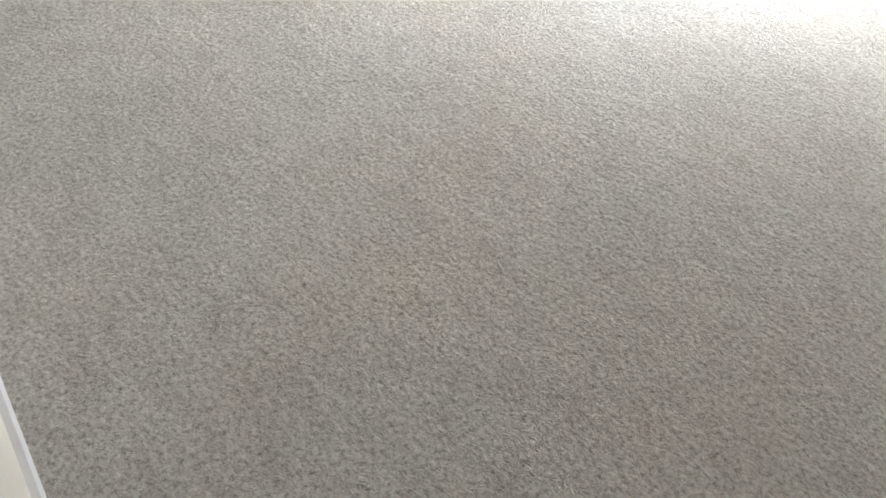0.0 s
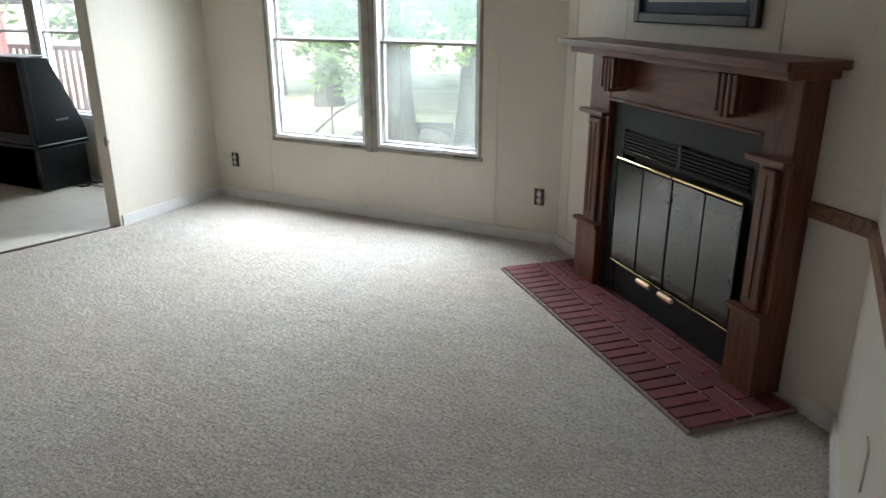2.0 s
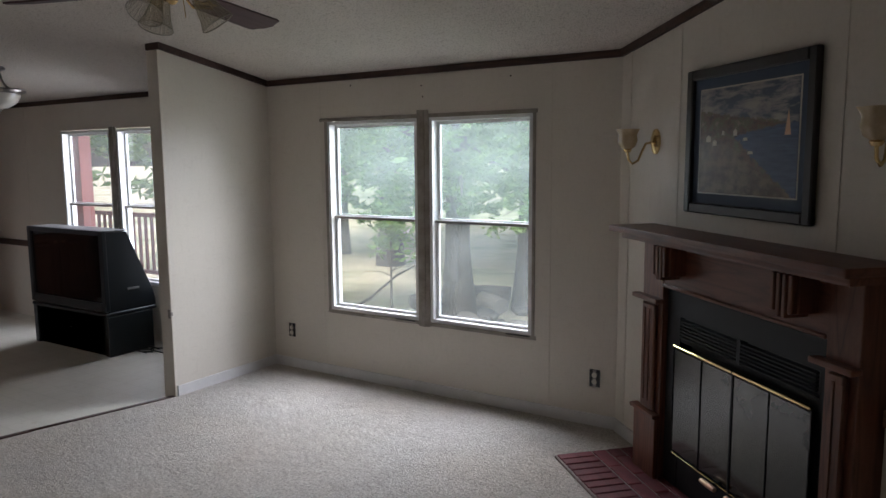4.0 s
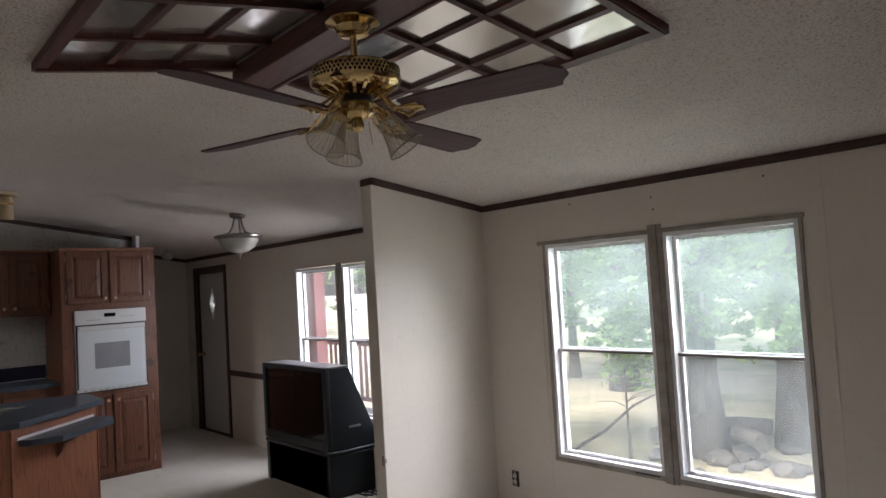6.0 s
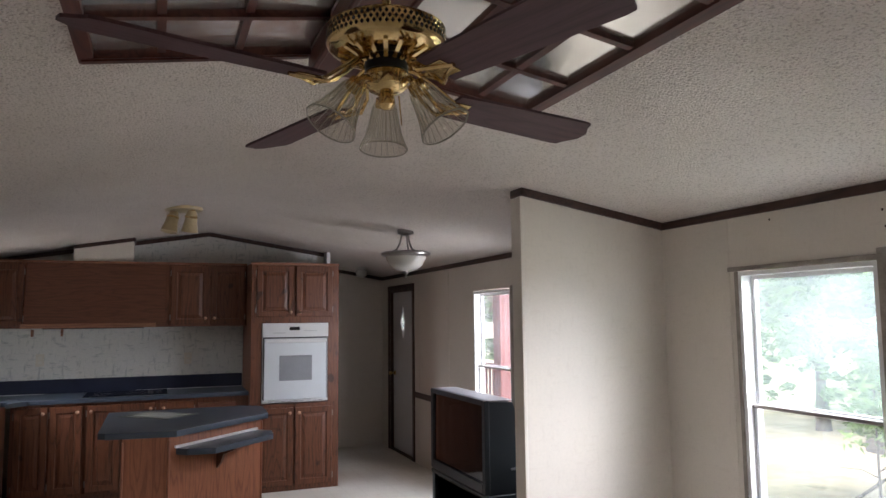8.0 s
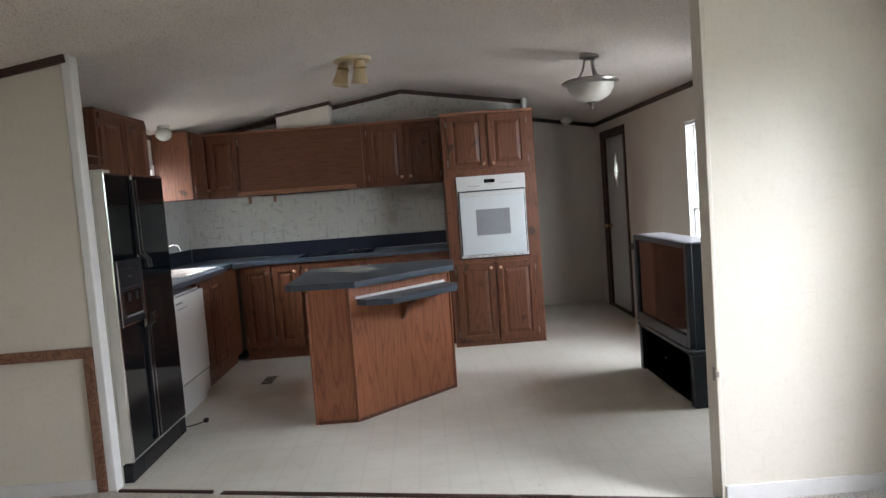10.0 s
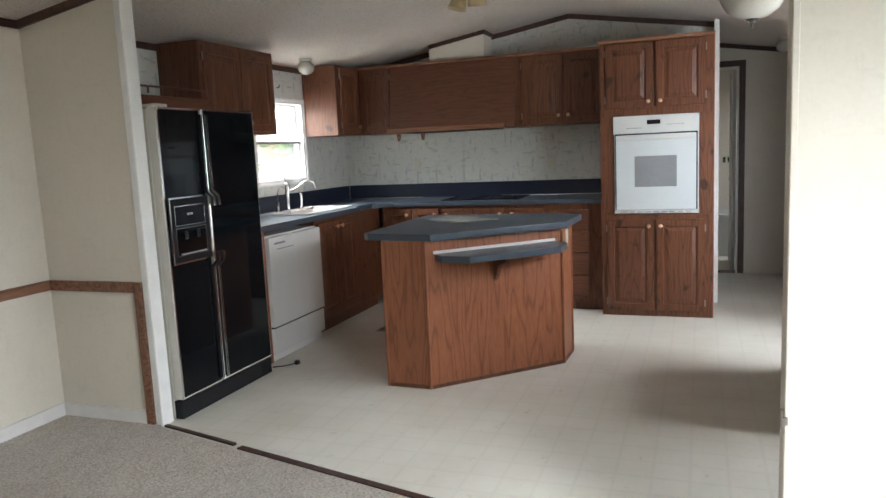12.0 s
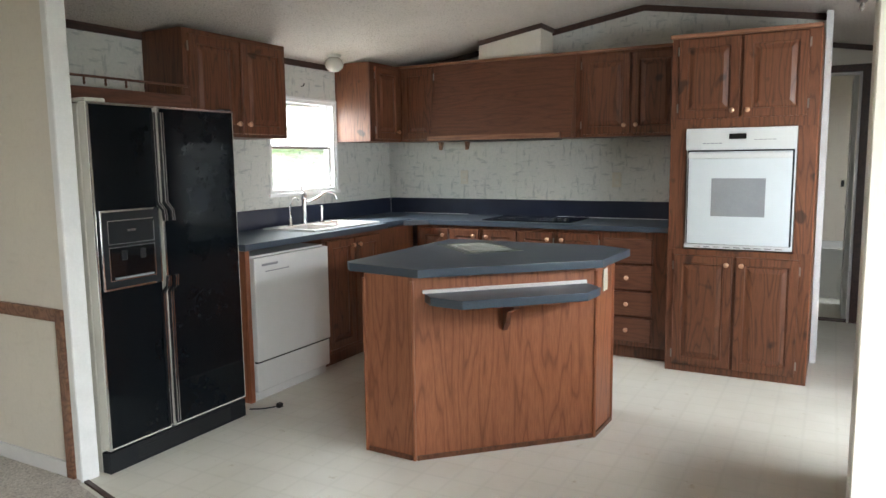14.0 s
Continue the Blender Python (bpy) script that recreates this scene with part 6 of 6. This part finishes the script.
def brick(w, d, x, y):
    key = (round(w, 3), round(d, 3))
    if key not in bs:
        bs[key] = part("brick", box(-w / 2, w / 2, -d / 2, d / 2, 0.0, 0.014, 0.003), M_BRICK, hearth)
        ob = bs[key]
    else:
        ob = new("brick", bs[key].data)
        ob.parent = hearth
    ob.location = (x, y, 0.020 + random.uniform(-0.001, 0.001))
    ob.rotation_euler = (0, 0, random.uniform(-0.006, 0.006))


random.seed(11)
nb = 25
bw = (HX1 - HX0 - 0.02) / nb
for i in range(nb):                                   # soldier course at the front
    brick(bw - 0.010, 0.190, HX0 + 0.01 + (i + 0.5) * bw, HY0 + 0.010 + 0.095)
yr = HY0 + 0.21
for r, off in enumerate((0.0, 0.5, 0.0)):            # stretchers behind
    n_, L_ = 8, (HX1 - HX0 - 0.02) / 8
    for i in range(n_ + (1 if off else 0)):
        a = HX0 + 0.01 + (i - off) * L_
        b = a + L_
        a, b = max(a, HX0 + 0.01), min(b, HX1 - 0.01)
        if b - a > 0.05:
            brick(b - a - 0.010, 0.072, (a + b) / 2, yr + 0.036)
    yr += 0.083


# ---- outside ----
GZ = -0.75
bm = bmesh.new()
g0 = [bm.verts.new((x, y, GZ)) for x, y in ((-400, -400), (400, -400), (400, 400), (-400, 400))]
bm.faces.new(g0)
structure(part("ground", bm, M_GRASS))


def crown(rng, centre, spread, clumps, leaves, size, bm):
    """Small bent leaves in uneven clumps round a centre."""
    for _ in range(clumps):
        d = Vector((rng.gauss(0, 1), rng.gauss(0, 1), rng.gauss(0, 0.8))).normalized() * rng.uniform(0.3, 1.0)
        c = Vector(centre) + Vector((d.x * spread[0], d.y * spread[1], d.z * spread[2]))
        cr = rng.uniform(0.25, 0.6) * min(spread) * 0.6
        for _ in range(leaves):
            p = c + Vector((rng.gauss(0, 1), rng.gauss(0, 1), rng.gauss(0, 0.7))) * cr * 0.5
            a = Vector((rng.uniform(-1, 1), rng.uniform(-1, 1), rng.uniform(-0.6, 0.4))).normalized() * size * rng.uniform(0.6, 1.3)
            b = a.cross(Vector((rng.uniform(-1, 1), rng.uniform(-1, 1), rng.uniform(-1, 1)))).normalized() * a.length * 0.38
            bm.append((p - a, p + b * 0.9, p + a, p - b * 0.9))


def leaf_mesh(quads):
    me = bpy.data.meshes.new("leaves")
    n = len(quads)
    co = [tuple(v) for q in quads for v in q]
    me.from_pydata(co, [], [tuple(range(4 * i, 4 * i + 4)) for i in range(n)])
    return me


def tree(name, x, y, h, r, spread, seed, label, leaf=None, clumps=70, leaves=60, size=0.09, lean=0.0, low=0.45):
    rng = random.Random(seed)
    t = thing(name, pose(x, y, GZ), label, "tree")
    pts, tp = [], []
    for i in range(9):
        k = i / 8
        pts.append((lean * k + 0.15 * r * math.sin(3 * k + seed), 0.2 * r * math.cos(4 * k + seed), h * 0.85 * k))
        tp.append((1.35 if i == 0 else 1.0) * (1 - 0.78 * k))
    part("trunk", tube(pts, r, 12, taper=tp), M_BARK, t, smooth=True)
    for _ in range(7):
        k = rng.uniform(low * 0.85, 0.9)
        a = rng.uniform(0, 6.28)
        L = spread[0] * rng.uniform(0.6, 1.0)
        z = h * 0.85 * k
        x0 = lean * k
        bp_ = [(x0, 0, z), (x0 + L * 0.35 * math.cos(a), L * 0.35 * math.sin(a), z + 0.18 * L), (x0 + L * 0.75 * math.cos(a), L * 0.75 * math.sin(a), z + 0.22 * L), (x0 + L * math.cos(a), L * math.sin(a), z + 0.12 * L)]
        part("limb", tube(bp_, r * 0.38 * (1 - 0.5 * k), 7, taper=[1, 0.7, 0.4, 0.15]), M_BARK, t, smooth=True)
    q_ = []
    crown(rng, (lean, 0, h * (low + 1) / 2), (spread[0], spread[1], h * (1 - low) / 2), clumps, leaves, size, q_)
    me = leaf_mesh(q_)
    me.materials.append(leaf or M_LEAF)
    o = new("crown", me)
    o.parent = t
    return t


tree("tree", -1.35, 5.1, 8.5, 0.21, (3.0, 3.0), 3, "broad leafy tree with a grey trunk standing on dry grass outside", clumps=130, leaves=60, size=0.10, low=0.26)
tree("tree", -0.62, 6.0, 9.0, 0.21, (3.2, 3.2), 5, "tall leafy tree with a dark trunk standing on dry grass outside", clumps=130, leaves=60, size=0.10, low=0.28)
tree("tree", -5.5, 9.0, 9.0, 0.26, (3.6, 3.6), 8, "spreading leafy tree outside beyond the porch", M_LEAF, clumps=110, leaves=60, size=0.11, low=0.30)
tree("tree", -9.5, 6.5, 8.0, 0.26, (3.4, 3.4), 9, "leafy tree outside beyond the porch", M_LEAF, clumps=100, leaves=60, size=0.11, low=0.25)
tree("tree", -4.5, 15.0, 10.0, 0.3, (4.5, 4.5), 12, "large leafy tree farther off on the grass", M_LEAF2, clumps=120, leaves=55, size=0.15, low=0.2)
tree("tree", -3.9, 8.0, 6.5, 0.09, (2.3, 2.0), 41, "leafy tree with low branches on the dry grass outside", M_LEAF2, clumps=150, leaves=60, size=0.09, low=0.14)
tree("tree", -1.9, 10.5, 7.0, 0.10, (2.8, 2.6), 43, "leafy tree with low branches on the dry grass outside", M_LEAF, clumps=150, leaves=60, size=0.10, low=0.16)
tree("tree", -7.6, 10.0, 7.5, 0.12, (3.4, 3.0), 47, "leafy tree with low branches on the dry grass outside", M_LEAF2, clumps=110, leaves=60, size=0.11, low=0.18)
tree("tree", 4.5, 14.0, 9.0, 0.3, (4.0, 4.0), 14, "large leafy tree farther off on the grass", M_LEAF2, clumps=110, leaves=55, size=0.15, low=0.25)
tree("sapling", -1.80, 4.0, 2.0, 0.022, (0.60, 0.5), 21, "young leafy sapling close outside the window", M_LEAF2, clumps=34, leaves=16, size=0.075, low=0.40)
# kitchen side
tree("tree", -5.5, -9.0, 6.5, 0.22, (2.6, 2.6), 31, "leafy tree outside the kitchen window", M_LEAF2, clumps=100, leaves=60, size=0.10, low=0.12)
tree("tree", -9.0, -11.0, 7.5, 0.25, (3.2, 3.2), 33, "leafy tree outside behind the kitchen", M_LEAF, clumps=100, leaves=60, size=0.12, low=0.15)
# far woods
q_ = []
rng = random.Random(77)
for k in range(46):
    a = -0.3 + k * 0.16
    R_ = 38 + rng.uniform(-5, 6)
    crown(rng, (R_ * math.cos(a), R_ * math.sin(a), GZ + 3.6), (3.6, 2.6, 4.0), 26, 26, 0.42, q_)
me = leaf_mesh(q_)
me.materials.append(M_LEAF)
tagged(new("far_woods", me), "line of leafy woods round the yard", "woods", kind="stuff")
# fallen branch, logs and stones
fb_ = thing("fallen_branch", pose(-2.3, 4.1, GZ), "grey fallen branch leaning on the sapling outside", "branch")
part("branch", tube([(-0.55, 0, 0.03), (0.0, 0.05, 0.35), (0.45, 0.1, 0.72), (0.8, 0.12, 0.90)], 0.028, 7, taper=[1, 0.8, 0.6, 0.3]), M_BARK, fb_, smooth=True)
M_STONE = surf("field_stone", (0.08, 0.075, 0.07), (0.17, 0.16, 0.145), 5, 0.9, 0, 50, 0.4, 0.8, 0.02)
rng = random.Random(5)
for i in range(16):
    x, y = -1.0 + rng.gauss(0, 0.6), 4.9 + rng.gauss(0, 0.35)
    s = rng.uniform(0.07, 0.20)
    bm = bmesh.new()
    bmesh.ops.create_icosphere(bm, subdivisions=2, radius=1.0)
    for v in bm.verts:
        v.co *= 1 + 0.35 * (noise.noise(v.co * 1.3 + Vector((i * 3.1, 0, 0))))
        v.co = Vector((v.co.x * s, v.co.y * s * 0.8, v.co.z * s * 0.55))
    st = tagged(part("stone", bm, M_STONE, m=pose(x, y, GZ + s * 0.3, 0, 0, rng.uniform(0, 180))), "rough grey stone in the pile under the trees", "stone", "stone pile")
for i, (x, y, a, L) in enumerate(((-1.1, 5.5, 20, 0.7), (-0.7, 4.9, -35, 0.6), (-1.6, 4.6, 70, 0.5))):
    lg = tagged(part("log", tube([(-L / 2, 0, 0), (0, 0.02, 0.01), (L / 2, 0, 0)], 0.11, 12), M_BARK, m=pose(x, y, GZ + 0.32, 0, 0, a)), "cut log lying on the stone pile", "log", "logs")
# porch with red posts and railing outside the dining window
porch = thing("porch", pose(0, 0, 0), "wooden porch with red-stained posts and railing outside the dining window", "porch")
part("deck", box(-8.2, -2.35, T + 0.02, 2.6, -0.22, -0.14, 0.004), surf("grey_deck_boards", (0.30, 0.28, 0.25), (0.42, 0.40, 0.36), 4, 0.8, stretch=(0.2, 1, 1)), porch)
part("roof", swept([(T + 0.01, 2.34), (T + 0.01, 2.42), (2.9, 2.22), (2.9, 2.14)], "x", -8.4, -2.3), M_RED, porch, "red-stained porch roof")
for x in (-8.1, -2.45):
    part("post", box(x - 0.05, x + 0.05, 2.45, 2.55, -0.14, 2.16, 0.005), M_RED, porch)
part("post", box(-3.80, -3.62, 0.70, 0.84, -0.14, 2.26, 0.005), M_RED, porch)
part("rail", box(-8.1, -2.45, 2.47, 2.53, 0.80, 0.86, 0.004), M_RED, porch)
part("rail", box(-8.1, -2.45, 2.48, 2.52, -0.02, 0.04, 0.004), M_RED, porch)
base = part("baluster", box(-0.018, 0.018, -0.018, 0.018, 0.04, 0.80, 0.003), M_RED, porch)
base.location = (-8.0, 2.5, 0)
for i in range(1, 40):
    o = new("baluster", base.data)
    o.parent = porch
    o.location = (-8.0 + i * 0.14, 2.5, 0)
for x in (-8.1, -5.3, -2.45):
    for y in (0.3, 2.5):
        part("pier", box(x - 0.06, x + 0.06, y - 0.06, y + 0.06, GZ, -0.22), M_RED, porch)
# skirting and roof of the house, seen only through reflections
structure(part("roof", swept([(0.35, 2.20), (RY, 2.72), (-W - 0.35, 2.20), (-W - 0.35, 2.30), (RY, 2.85), (0.35, 2.30)], "x", XH - 0.4, XE + 0.4), M_SIDING))
structure(part("skirting", box(XB - T, XE + T, -W - T, T, GZ, -0.605), M_SIDING))

q_ = []
rng = random.Random(19)
for k in range(64):
    crown(rng, (-11.0 + 0.22 * k + rng.uniform(-0.3, 0.3), 12.5 + rng.uniform(-1.5, 2.5), 2.6 + rng.uniform(-1.0, 2.8)), (1.3, 1.0, 1.0), 8, 44, 0.12, q_)
me = leaf_mesh(q_)
me.materials.append(M_LEAF2)
tagged(new("hedge_foliage", me), "hanging foliage of the trees along the yard", "foliage", kind="stuff")
q_ = []
for k in range(30):
    crown(rng, (-11.0 + 0.42 * k, -13.0 + rng.uniform(-2, 2), 0.6 + rng.uniform(-0.8, 2.6)), (1.3, 1.2, 1.0), 7, 34, 0.12, q_)
me = leaf_mesh(q_)
me.materials.append(M_LEAF2)
tagged(new("shrub_foliage", me), "green shrubs behind the kitchen side of the house", "foliage", kind="stuff")

q_ = []
rng = random.Random(23)
for k in range(170):
    x = rng.uniform(-4.4, 0.9)
    z = rng.uniform(0.85, 3.0)
    if x > -0.1 and z > 1.75:
        continue
    crown(rng, (x, rng.uniform(3.9, 4.8), z), (0.5, 0.35, 0.35), 5, 46, 0.055, q_)
me = leaf_mesh(q_)
me.materials.append(M_LEAF2)
tagged(new("low_foliage", me), "leafy low branches of the yard trees near the house", "foliage", kind="stuff")
